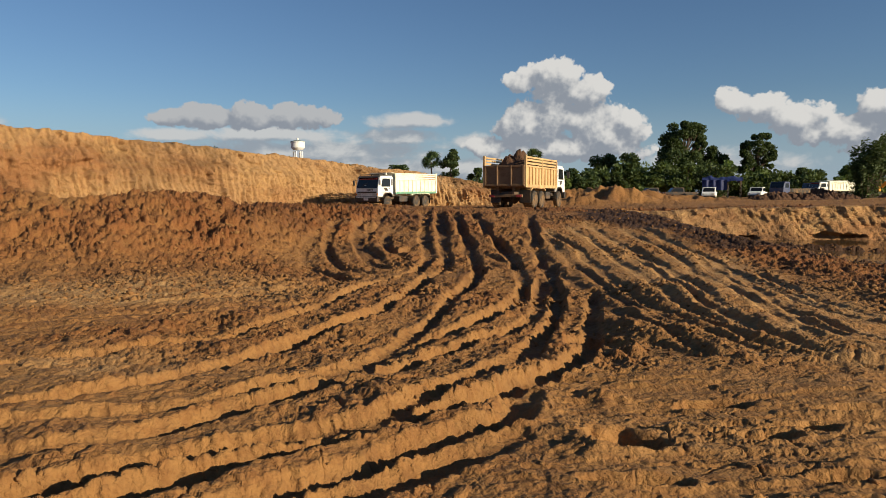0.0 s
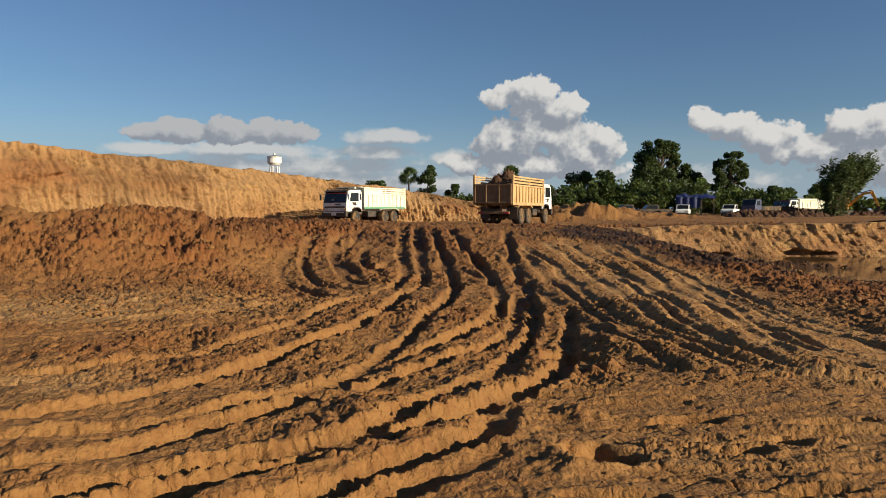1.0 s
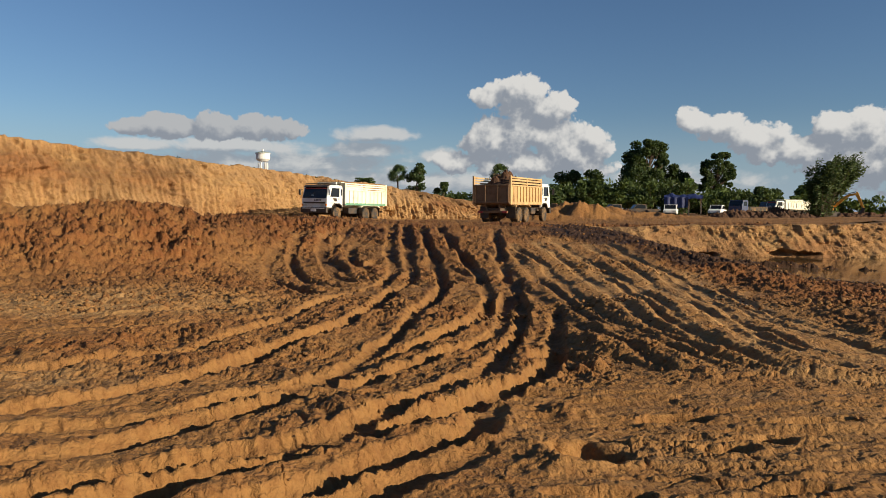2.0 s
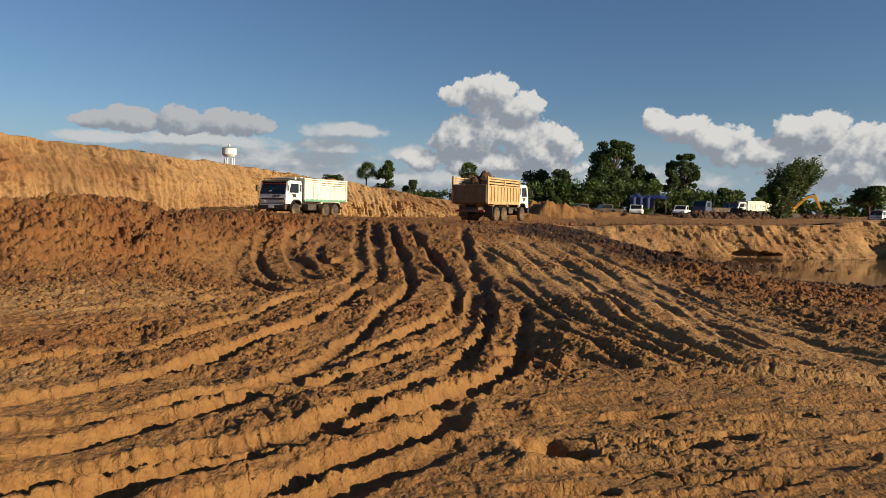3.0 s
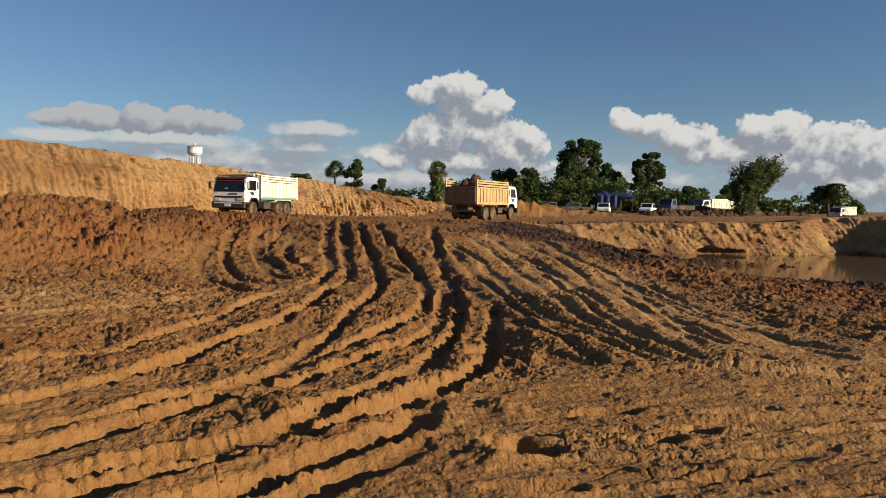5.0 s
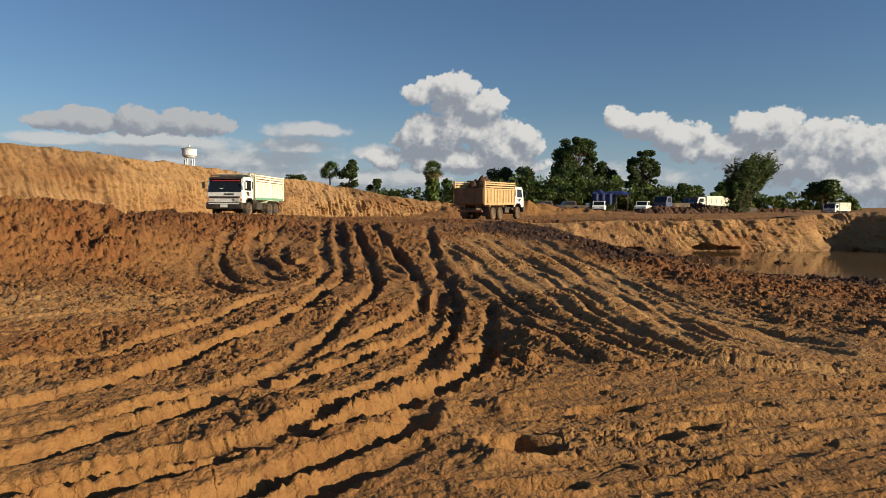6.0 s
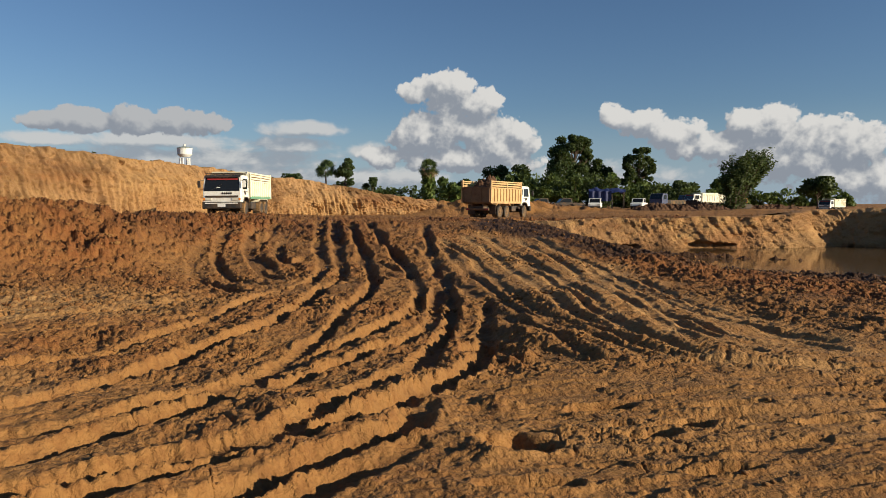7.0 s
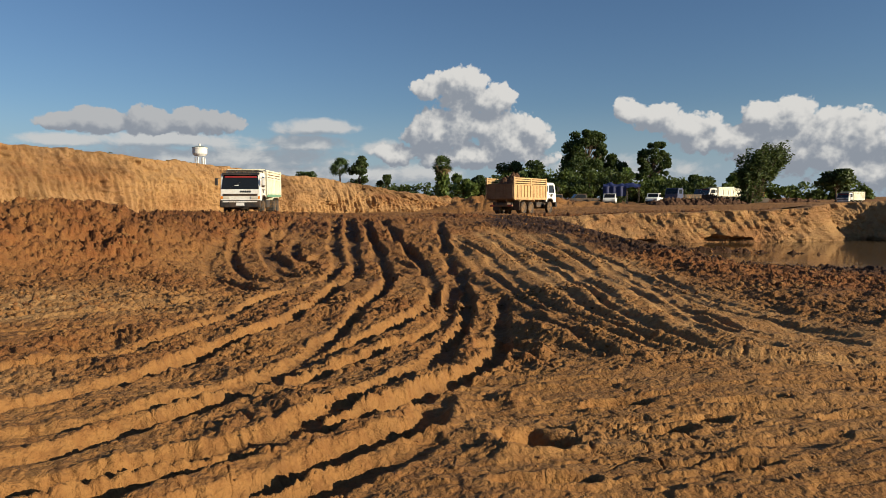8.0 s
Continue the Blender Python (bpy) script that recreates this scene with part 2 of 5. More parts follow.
def value_noise(x, y, seed):
    ix, iy = np.floor(x).astype(np.int64), np.floor(y).astype(np.int64)
    fx, fy = x - ix, y - iy
    fx, fy = fx * fx * fx * (fx * (fx * 6 - 15) + 10), fy * fy * fy * (fy * (fy * 6 - 15) + 10)
    t = TABLE[seed % 16]
    a, b = t[ix & 255, iy & 255], t[(ix + 1) & 255, iy & 255]
    c, d = t[ix & 255, (iy + 1) & 255], t[(ix + 1) & 255, (iy + 1) & 255]
    return (a + (b - a) * fx) * (1 - fy) + (c + (d - c) * fx) * fy - 0.5


def fbm(x, y, octaves, seed, gain=0.5):
    total, amp = 0, 1.0
    for i in range(octaves):
        total = total + amp * value_noise(x * 2 ** i + 17.3 * i, y * 2 ** i - 9.1 * i, seed + i)
        amp *= gain
    return total


def worley(x, y, seed):
    """Distances to the nearest and the second nearest of scattered points, one to a cell."""
    ix, iy = np.floor(x).astype(np.int64), np.floor(y).astype(np.int64)
    f1, f2, which = np.full(x.shape, 9.0), np.full(x.shape, 9.0), np.zeros(x.shape)
    for i in (-1, 0, 1):
        for j in (-1, 0, 1):
            cx, cy = ix + i, iy + j
            px, py = cx + TABLE[seed % 16][cx & 255, cy & 255], cy + TABLE[(seed + 5) % 16][cx & 255, cy & 255]
            d = np.hypot(px - x, py - y)
            f2 = np.minimum(f2, np.maximum(f1, d))
            which = np.where(d < f1, TABLE[(seed + 9) % 16][cx & 255, cy & 255], which)
            f1 = np.minimum(f1, d)
    return f1, f2, which


def crags(x, y, octaves, seed):
    """Sharp-edged broken relief, 0 to 1."""
    total, amp = 0, 0.55
    for i in range(octaves):
        total = total + amp * (1 - np.abs(value_noise(x * 2.1 ** i + 5.7 * i, y * 2.1 ** i + 3.1 * i, seed + i)) * 4).clip(0) ** 1.5
        amp *= 0.5
    return total


def clods(x, y, scale, seed, share):
    """Angular lumps parted by cracks: 0 to 1, on that share of the cells."""
    f1, f2, which = worley(x * scale, y * scale, seed)
    body = step(0.0, 0.28, f2 - f1) * np.clip(1.15 - 0.9 * f1, 0, 1)
    return body * np.clip((which - (1 - share)) / max(share, 0.01), 0, 1) ** 0.7


def step(a, b, v):
    k = np.clip((v - a) / (b - a), 0, 1)
    return k * k * (3 - 2 * k)


WATER_Z = -0.6


def bank_near(x, y):
    """Metres behind (positive) the plateau's edge over the pond, whose line runs west to east."""
    edge = np.interp(x, [9, 12, 15, 19, 23, 24.2, 25.5, 26.5, 28.6, 30.6, 32.8, 40], [38.5, 37.9, 37.3, 36.8, 36.5, 36.4, 36.3, 37.1, 37.1, 35.4, 31.2, 22.2])
    return y - edge


def macro(x, y):
    """The large forms: pit floor, ramp, plateau, spoil heap, pond."""
    plateau = 0.95 - 0.018 * (np.clip(y, 42, 60) - 42) + 0.006 * (np.clip(y, 70, 110) - 70) - 0.012 * np.clip(x, -10, 12)
    k = step(-9, 8, (y - 25) - 0.06 * np.abs(x))
    z = plateau * k
    # spoil heap along the foot of the bank
    crest_y = np.interp(x, [-30, -12, -8, -5, -3], [17.0, 18.8, 20.8, 22.5, 24.5])
    crest_h = np.interp(x, [-30, -16, -11, -8, -6, -4.5, -3.0, -1.5], [2.15, 2.0, 1.72, 1.62, 1.2, 0.68, 0.25, 0.0])
    d = y - crest_y
    heap = crest_h * np.where(d < 0, step(-6.5, 0.3, d), 1 - 0.55 * step(0, 5, d) * (crest_h > 1.0))
    heap = np.where(d > 0, np.maximum(heap, 0) * (1 - step(6, 16, d)), heap)
    z = np.maximum(z, heap) + 0.25 * np.minimum(z, heap).clip(0)
    # the pond and its bed on the near side of the bank
    e = bank_near(x, y)
    shore = np.interp(y, [12, 18.6, 20.5, 23.3, 27.1, 31, 36], [20.0, 15.5, 13.2, 11.8, 11.0, 10.8, 11.2])
    bed = -0.6 - 0.16 * (x - shore)
    lowland = step(7.0, 12.0, x - 0.10 * (y - 20)) * step(11, 19, y + 0.2 * x)
    near_bed = np.minimum(z * (1 - lowland) - 0.35 * lowland, np.where(x > shore - 3.5, np.maximum(bed, -1.6), 9))
    pond = (e < 1.0) & (x > 8.5)
    top = z + 0.12 * step(14, 20, x)
    z = np.where(pond, np.where(x < 12.5, z + (near_bed - z) * step(8.5, 12.5, x), near_bed), np.where(x > 8.5, top, z))
    # a low swell whose far side slopes to the pond
    z = z + 0.12 * np.exp(-((x - 3.9) / np.where(x < 3.9, 1.3, 2.6)) ** 2 - ((y - 11.5) / 4.0) ** 2)
    # the mud spit in the pond
    spit_y = np.interp(x, [13, 14.5, 17.8, 19.8], [29.2, 28.6, 27.7, 25.7])
    spit = np.exp(-((y - spit_y) / 0.35) ** 2) * step(12, 14, x) * (1 - step(19, 20.5, x)) * 0.72
    return z + np.where(pond, spit, 0) * np.clip(-bed, 0, 1.4)


# wheel tracks: (x, y) of the middle line of each rut
TRACKS_NEAR = [
    [(-0.8, 32.2), (-0.6, 23.0), (-0.4, 19.5), (-0.6, 16.1), (-1.1, 13.8), (-1.7, 11.9), (-2.1, 10.1), (-3.0, 8.4), (-4.6, 7.2)],
    [(-0.2, 32.5), (0.0, 23.0), (0.1, 18.9), (-0.1, 15.5), (-0.9, 10.5), (-1.7, 8.7), (-2.2, 7.4), (-2.9, 6.4), (-4.0, 5.5)],
    [(0.6, 14.0), (0.1, 11.1), (-0.3, 9.2), (-0.7, 7.9), (-1.1, 7.1), (-1.5, 6.5), (-2.1, 5.8), (-3.4, 5.1)],
    [(1.2, 19.5), (1.7, 16.1), (1.5, 13.1), (0.9, 10.4), (-0.3, 8.4), (-0.8, 7.5), (-1.1, 6.35), (-1.8, 5.5), (-2.4, 4.8), (-3.4, 4.2)],
    [(3.9, 31.8), (2.9, 22.1), (2.3, 16.0), (1.7, 12.0), (1.1, 9.6), (0.4, 8.5), (-0.5, 7.1), (-0.9, 6.6)],
    [(2.6, 17.2), (2.0, 12.2), (1.5, 9.6), (0.86, 7.6), (0.2, 6.5), (-0.45, 5.45), (-1.3, 4.8), (-2.0, 4.3), (-2.8, 3.6)],
    [(2.7, 12.6), (2.0, 9.4), (1.5, 7.8), (0.8, 6.4), (0.2, 5.7), (-0.6, 5.0), (-1.4, 4.25), (-2.2, 3.4)],
    [(0.72, 6.0), (0.5, 5.3), (0.0, 4.9), (-0.7, 4.2), (-1.6, 3.3)],
    [(0.56, 4.9), (0.28, 4.6), (-0.2, 4.15), (-1.0, 3.3)]]
TRACKS_LOOP = [
    [(-2.5, 29.3), (-2.6, 24.6), (-2.4, 21.6), (-1.7, 18.5), (-1.0, 17.2)], [(-2.9, 29.0), (-3.0, 25.2), (-2.6, 21.5), (-2.1, 18.9), (-1.4, 16.6)],
    [(-3.8, 25.4), (-3.6, 22.1), (-3.1, 19.3), (-2.4, 17.0), (-1.5, 15.5)], [(-4.0, 22.8), (-4.0, 20.5), (-3.6, 18.3), (-2.6, 15.5), (-1.8, 14.0)],
    [(-1.8, 25.7), (-1.8, 22.3), (-1.4, 19.7), (-0.9, 20.6)], [(0.5, 30.5), (0.7, 23.8), (0.8, 19.5), (0.8, 15.5), (0.4, 12.4)],
    [(1.3, 30.8), (1.6, 23.2), (1.8, 20.2), (1.7, 16.1)]]
# drag marks that fan out towards the pond
TRACKS_FAN = [
    [(2.7, 23.4), (2.6, 15.9), (2.5, 10.7), (2.7, 8.8), (2.8, 7.4)], [(3.7, 24.9), (3.8, 18.5), (3.1, 11.4), (3.2, 8.6), (3.4, 7.4)],
    [(4.7, 25.9), (4.6, 19.1), (3.8, 12.5), (3.5, 10.1), (3.7, 8.7), (4.0, 7.4)], [(5.5, 26.9), (5.4, 18.6), (4.8, 14.0), (4.2, 11.0), (3.8, 8.8), (3.9, 7.8)],
    [(6.5, 25.4), (6.3, 19.3), (5.1, 12.9), (4.8, 10.8), (4.4, 9.2), (4.4, 8.1), (4.8, 7.4)], [(7.1, 23.9), (6.9, 17.4), (5.1, 10.9), (5.0, 9.2), (5.0, 8.2), (5.5, 7.6)],
    [(7.0, 18.7), (5.7, 11.1), (5.8, 9.0), (6.2, 8.0)], [(3.1, 10.5), (3.4, 8.9), (3.6, 7.7), (4.2, 7.0), (5.4, 6.7)],
    [(6.5, 15.3), (5.7, 10.3), (5.8, 8.6), (5.9, 7.4)], [(2.1, 9.0), (2.45, 8.1), (2.8, 7.4)]]
TRACKS_FAN += [[(x + 0.3 + 0.03 * (y - 8), y + 0.1) for x, y in line[:-1]] for line in TRACKS_FAN[:7:2]]
# shallow tracks on the firm ground close by
TRACKS_FLAT = [
    [(1.0, 6.9), (1.9, 6.3), (3.0, 6.5), (4.4, 6.2), (7.0, 6.6)], [(1.6, 5.4), (2.6, 5.6), (3.4, 5.3), (5.5, 5.5)],
    [(0.9, 4.2), (1.6, 4.55), (2.8, 4.5), (4.6, 4.7)], [(0.2, 3.3), (1.5, 3.7), (3.2, 3.6), (4.6, 3.8)],
    [(-9, 10.6), (-6.5, 10.9), (-4.0, 12.0), (-2.4, 13.3)], [(-9, 9.2), (-6.0, 9.4), (-4.0, 10.4), (-2.6, 11.8)], [(-9, 8.3), (-6, 8.7), (-3.6, 10.0), (-2.2, 11.2)]]
# trodden hollows (x, y, half width, half depth, how deep) and thrown-up mounds
HOLLOWS = [(1.33, 4.86, 0.24, 0.17, 0.12), (2.36, 4.92, 0.16, 0.09, 0.11), (2.8, 5.16, 0.2, 0.08, 0.11), (1.15, 4.1, 0.24, 0.07, 0.12), (1.82, 8.3, 0.3, 0.5, 0.1),
           (2.3, 5.8, 0.26, 0.08, 0.09), (0.5, 5.25, 0.15, 0.1, 0.1), (1.1, 6.6, 0.2, 0.12, 0.1), (3.4, 5.6, 0.3, 0.08, 0.08), (3.9, 5.0, 0.25, 0.07, 0.08), (2.5, 4.15, 0.2, 0.06, 0.1)]
MOUNDS = [(1.85, 5.1, 0.22, 0.2, 0.1), (2.1, 7.75, 0.1, 0.16, 0.24), (0.93, 4.62, 0.18, 0.13, 0.12), (1.4, 6.0, 0.3, 0.2, 0.1), (1.9, 5.95, 0.25, 0.15, 0.06), (2.65, 4.35, 0.12, 0.09, 0.09),
          (-0.58, 5.9, 0.2, 0.2, 0.1), (3.05, 5.1, 0.12, 0.1, 0.08), (2.55, 4.9, 0.1, 0.1, 0.06), (0.9, 7.2, 0.2, 0.3, 0.1), (2.5, 8.9, 0.25, 0.5, 0.15)]


def smooth_line(points, spacing=0.1):
    """Catmull-Rom through the points, at even spacing."""
    p = np.array([points[0], *points, points[-1]], float)
    out = []
    for a, b, c, d in zip(p, p[1:], p[2:], p[3:]):
        for t in np.linspace(0, 1, 24, endpoint=False):
            out.append(0.5 * ((2 * b) + (c - a) * t + (2 * a - 5 * b + 4 * c - d) * t ** 2 + (3 * b - a - 3 * c + d) * t ** 3))
    out = np.array(out + [p[-1]])
    s = np.r_[0, np.cumsum(np.hypot(*np.diff(out, axis=0).T))]
    q = np.arange(0, s[-1], spacing)
    return np.stack([np.interp(q, s, out[:, 0]), np.interp(q, s, out[:, 1])], 1), q


def near_line(x, y, points, reach=1.1):
    """Signed distance from the line and length along it, for the points within reach (else 9)."""
    line, arc = smooth_line(points)
    off, along = np.full(x.shape, 9.0), np.zeros(x.shape)
    side = np.gradient(line, axis=0)
    side /= np.hypot(*side.T)[:, None]
    for i in range(0, len(line), 12):
        seg, nrm, s = line[i:i + 13], side[i:i + 13], arc[i:i + 13]
        near = np.where((x > seg[:, 0].min() - reach) & (x < seg[:, 0].max() + reach) & (y > seg[:, 1].min() - reach) & (y < seg[:, 1].max() + reach))[0]
        if not len(near):
            continue
        dx, dy = x[near, None] - seg[:, 0], y[near, None] - seg[:, 1]
        d2 = dx * dx + dy * dy
        k = d2.argmin(1)
        r = np.arange(len(near))
        lat = nrm[k, 0] * dy[r, k] - nrm[k, 1] * dx[r, k]
        d = np.sqrt(d2[r, k])
        better = d < np.abs(off[near])
        off[near[better]] = np.where(lat[better] < 0, -d[better], d[better])
        along[near[better]] = s[k[better]] + (nrm[k[better], 0] * dx[r, k][better] + nrm[k[better], 1] * dy[r, k][better])
    return off, along


def ground(x, y):
    """Height, dampness, redness and paleness of the soil."""
    x, y = np.asarray(x, float).ravel(), np.asarray(y, float).ravel()
    far = np.hypot(x, y)
    base = macro(x, y)
    z = base.copy()
    wx, wy = x + 0.5 * fbm(x * 0.9, y * 0.9, 3, 3), y + 0.5 * fbm(x * 0.9 + 40, y * 0.9, 3, 5)
    # how broken the soil is
    firm = (1 - step(-0.6, 0.5, y - 6.9 - 0.05 * x + 1.2 * fbm(x * 0.6, y * 0.6, 3, 9))) * step(-0.3, 1.2, x - 0.7)
    flat_left = np.exp(-(((x + 6.2) / 3.2) ** 2 + ((y - 12.6) / 1.7) ** 2))
    rough = np.clip(0.75 + 1.1 * fbm(x * 0.35, y * 0.35, 4, 1), 0.25, 1.4) * (1 - 0.8 * firm) * (1 - 0.7 * flat_left)
    rough = rough * (1 - 0.45 * step(38, 46, y)) * (1 - 0.6 * step(90, 200, far))
    heap = step(0.15, 0.7, np.where((x < -2.5) & (y > 13), z, 0))
    rough = rough * (1 + 0.3 * heap)
    right_clods = step(6.5, 9, x) * step(9, 14, y) * (1 - step(36, 38, y))
    rough = np.maximum(rough, 1.05 * right_clods)
    trough, ridge, bottom, disturbed, dragged, crown = (np.zeros(x.shape) for _ in range(6))
    for depth, girth, family in ((1.0, 1.0, TRACKS_NEAR), (1.0, 0.95, TRACKS_LOOP), (0.42, 0.75, TRACKS_FAN), (0.3, 0.8, TRACKS_FLAT)):
        for n, points in enumerate(family):
            box = np.array(points)
            lo, hi = box.min(0) - 1.6, box.max(0) + 1.6
            pick = np.where((x > lo[0]) & (x < hi[0]) & (y > lo[1]) & (y < hi[1]))[0]
            if not len(pick):
                continue
            px, py = x[pick], y[pick]
            u, s = near_line(px + 0.10 * fbm(px * 0.8, py * 0.8, 2, 2 + n) + 0.03 * fbm(px * 3, py * 3, 2, 5), py, points)
            hit = np.abs(u) < 8
            pick, px, py, u, s = pick[hit], px[hit], py[hit], u[hit], s[hit]
            size = 1 + 0.035 * np.clip(py - 7, 0, 20)
            near = 1 - step(5.5, 8.5, py)
            w = (0.085 + 0.045 * near + 0.05 * value_noise(s * 0.6, s * 0 + n, n + 3)) * size * girth
            # it fades in and out along its length, and at its ends
            run = s.max() if len(s) else 1
            ends = step(-0.1, 0.9, s) * step(-0.1, 0.9, run - s)
            seg = np.clip(0.85 + 1.5 * value_noise(s * 0.42 + 7 * n, s * 0 + n * 3.7, n + 4) + 0.5 * value_noise(s * 1.7, s * 0 + n, n + 9), 0.12, 1.45) * (0.25 + 0.75 * ends)
            rib = 0.012 * np.sin(s * 2 * np.pi / 0.12 + 4 * fbm(s * 0.8, u, 2, 3)) * step(0.0, 0.2, value_noise(s * 0.5, s * 0 + 2 * n, n + 6))
            edge = 1.3 * value_noise(s * 0.8 + 5 * n, np.sign(u) * 3, n + 1) + 0.6 * fbm(s * 5.3 + 13 * n, np.sign(u) * 5, 4, n + 5, 0.65)
            a = np.abs(u) + 0.06 * edge + rib * (1 - 0.4 * near)
            floor = 1 - step(w - 0.05, w + 0.085 * size, a)
            t = floor * (0.03 + 0.085 * seg) * depth * size ** 0.4 * (1 - 0.15 * near)
            broken = np.clip(0.75 + 1.2 * fbm(s * 1.5 + 13 * n, np.sign(u) * 5 + u * 1.5, 4, n + 7, 0.6), 0.0, 1.9)
            broken = broken * (0.5 + 0.8 * clods(s + 0.2 * u, u + 3 * n, 5.5, n, 0.75)) * (0.7 if family is TRACKS_FAN else 1)
            r = step(w - 0.02, w + 0.06, a) * np.exp(-np.clip(a - w - 0.05, 0, 9) / (0.11 * size)) * (0.02 + 0.04 * seg) * depth * broken * size ** 0.4
            trough[pick], ridge[pick] = np.maximum(trough[pick], t), np.maximum(ridge[pick], r)
            bottom[pick] = np.maximum(bottom[pick], floor * min(1, depth + 0.3) * np.clip(seg + 0.2, 0, 1))
            crown[pick] = np.maximum(crown[pick], np.exp(-((a - w - 0.14 * size) / (0.09 * size)) ** 2) * np.clip(broken, 0, 1))
            if family is TRACKS_FAN:
                dragged[pick] = np.maximum(dragged[pick], np.exp(-(a / 0.3) ** 2))
            disturbed[pick] = np.maximum(disturbed[pick], np.exp(-(a / (0.42 * size)) ** 2))
    z = z - trough + ridge * (1 - bottom)
    # hollows with a torn rim, and mounds
    torn = 0.55 * fbm(x * 3.3, y * 3.3, 3, 4) + 0.3 * fbm(x * 11, y * 11, 2, 8)
    pit = np.zeros(x.shape)
    for hx, hy, hw, hd, deep in HOLLOWS:
        d = np.hypot((x - hx) / (1.3 * hw), (y - hy) / (1.3 * hd)) + torn
        k = 1 - step(0.72, 1.05, d)
        pit = np.maximum(pit, k)
        z = z - 0.9 * deep * k + 0.15 * deep * np.exp(-((d - 1.25) / 0.25) ** 2)
    for hx, hy, hw, hd, tall in MOUNDS:
        d = np.hypot((x - hx) / (1.4 * hw), (y - hy) / (1.4 * hd)) + 0.8 * torn
        k = 1 - step(0.1, 1.15, d)
        z = z + 0.35 * tall * k
        rough = np.maximum(rough, 0.9 * k)
    # clods in five sizes, and a swell
    kx, ky = x + 0.13 * fbm(x * 3.1, y * 3.1, 3, 6), y + 0.13 * fbm(x * 3.1 + 50, y * 3.1, 3, 7)
    mid = step(8, 13, y)
    lumps = 0.07 * clods(wx, wy, 1.5, 1, 0.4) + 0.08 * clods(kx, ky, 3.4, 3, 0.5) + (0.06 + 0.05 * mid) * clods(kx, ky, 6.2, 6, 0.65) + (0.042 + 0.03 * mid) * clods(kx, ky, 12.5, 2, 0.7)
    close = np.where(far < 20)[0]
    crumbs = np.zeros(x.shape)
    crumbs[close] = 0.02 * clods(kx[close] * 1.0, ky[close], 29.0, 5, 0.6) + 0.012 * crags(kx[close] * 9, ky[close] * 9, 2, 6)
    lumps = (0.7 + 0.3 * heap) * lumps + 0.06 * (1 - 0.6 * heap) * crags(kx * 1.9, ky * 1.9, 4, 4) + crumbs - 0.025
    rough = rough * (1 - 0.65 * disturbed * (1 - 0.4 * step(18, 24, y))) * (1 - 0.3 * dragged)
    rough = np.maximum(rough, (0.42 + 0.25 * step(7, 12, y)) * crown * (1 - 0.6 * firm) * (1 - 0.5 * dragged))
    loose = rough * (1 - 0.85 * bottom) * (1 + 0.1 * heap) * (1 - 0.8 * pit)
    z = z + loose * lumps * (1 + 0.25 * step(13, 26, y)) + 0.16 * (1 - 0.6 * bottom) * (1 - 0.5 * firm) * fbm(x * 0.5, y * 0.5, 3, 11) * (1 - 0.5 * step(36, 44, y))
    z = z + (0.015 + 0.05 * rough) * fbm(x * 2.6, y * 2.6, 4, 12) * (1 - 0.8 * bottom) * (1 - 0.5 * firm) + 0.012 * fbm(x * 11, y * 11, 2, 13) * (1 - 0.85 * bottom) * (1 - 0.7 * firm)
    z = z + heap * (0.3 * fbm(x * 0.9, y * 0.9, 3, 2) + 0.1 * clods(kx, ky, 2.2, 8, 0.5) + 0.07 * clods(kx, ky, 4.5, 10, 0.6)) * (1 - 0.5 * step(24, 30, y))
    # drying cracks in the pressed clay close by
    cracked = np.where((far < 9) & (disturbed > 0.15))[0]
    f1, f2, _ = worley(kx[cracked] * 3.2 + 0.4 * ky[cracked], ky[cracked] * 5.0, 9)
    z[cracked] -= 0.035 * (1 - step(0.0, 0.07, f2 - f1)) * step(0.0, 0.2, fbm(x[cracked] * 0.8, y[cracked] * 0.8, 2, 12) + 0.08) * (1 - bottom[cracked])
    # no needles
    over = z - base
    z = z - 0.6 * np.clip(over - 0.12 - 0.12 * heap - 0.06 * step(12, 20, y), 0, 9)
    # the firm ground: smeared along, with ragged scrapes
    sx, sy = x + 0.3 * fbm(x * 0.8, y * 0.8, 2, 5), y + 0.12 * x * 0.1 + 0.08 * fbm(x * 1.3, y * 1.3, 3, 7)
    scrape = step(0.08, 0.26, fbm(sx * 1.3 + 30, sy * 5.0, 4, 8, 0.6)) * firm
    smear = crags(sx * 0.9, sy * 6.5, 3, 2) * firm
    z = z - 0.022 * scrape + 0.008 * smear + 0.012 * firm * (1 - scrape) * step(0.1, 0.3, fbm(sx * 4, sy * 11, 4, 10, 0.6))
    # rolling ground far off, heaps behind the plateau
    z = z + 0.5 * step(30, 70, far) * step(60, 70, y) * np.clip(fbm(x * 0.06, y * 0.09, 3, 14) - 0.02, 0, 1) * (far < 400)
    for hx, hy, hw, hd, hh in ((16, 74, 5.5, 3.0, 1.3), (22, 80, 6, 3, 1.2), (9, 78, 5, 4, 1.3), (30, 88, 7, 3, 0.6), (13, 70, 4, 2, 0.7), (19, 72, 3, 1.5, 0.5), (103, 134, 15, 15, -1.1)):
        z = z + hh * np.exp(-((x - hx) / hw) ** 2 - ((y - hy) / hd) ** 2) * (1 + 0.9 * fbm(x * 0.5, y * 0.5, 4, 15, 0.6))
    lumpy = np.clip(lumps / 0.07, 0, 1) * np.clip(loose, 0, 1)
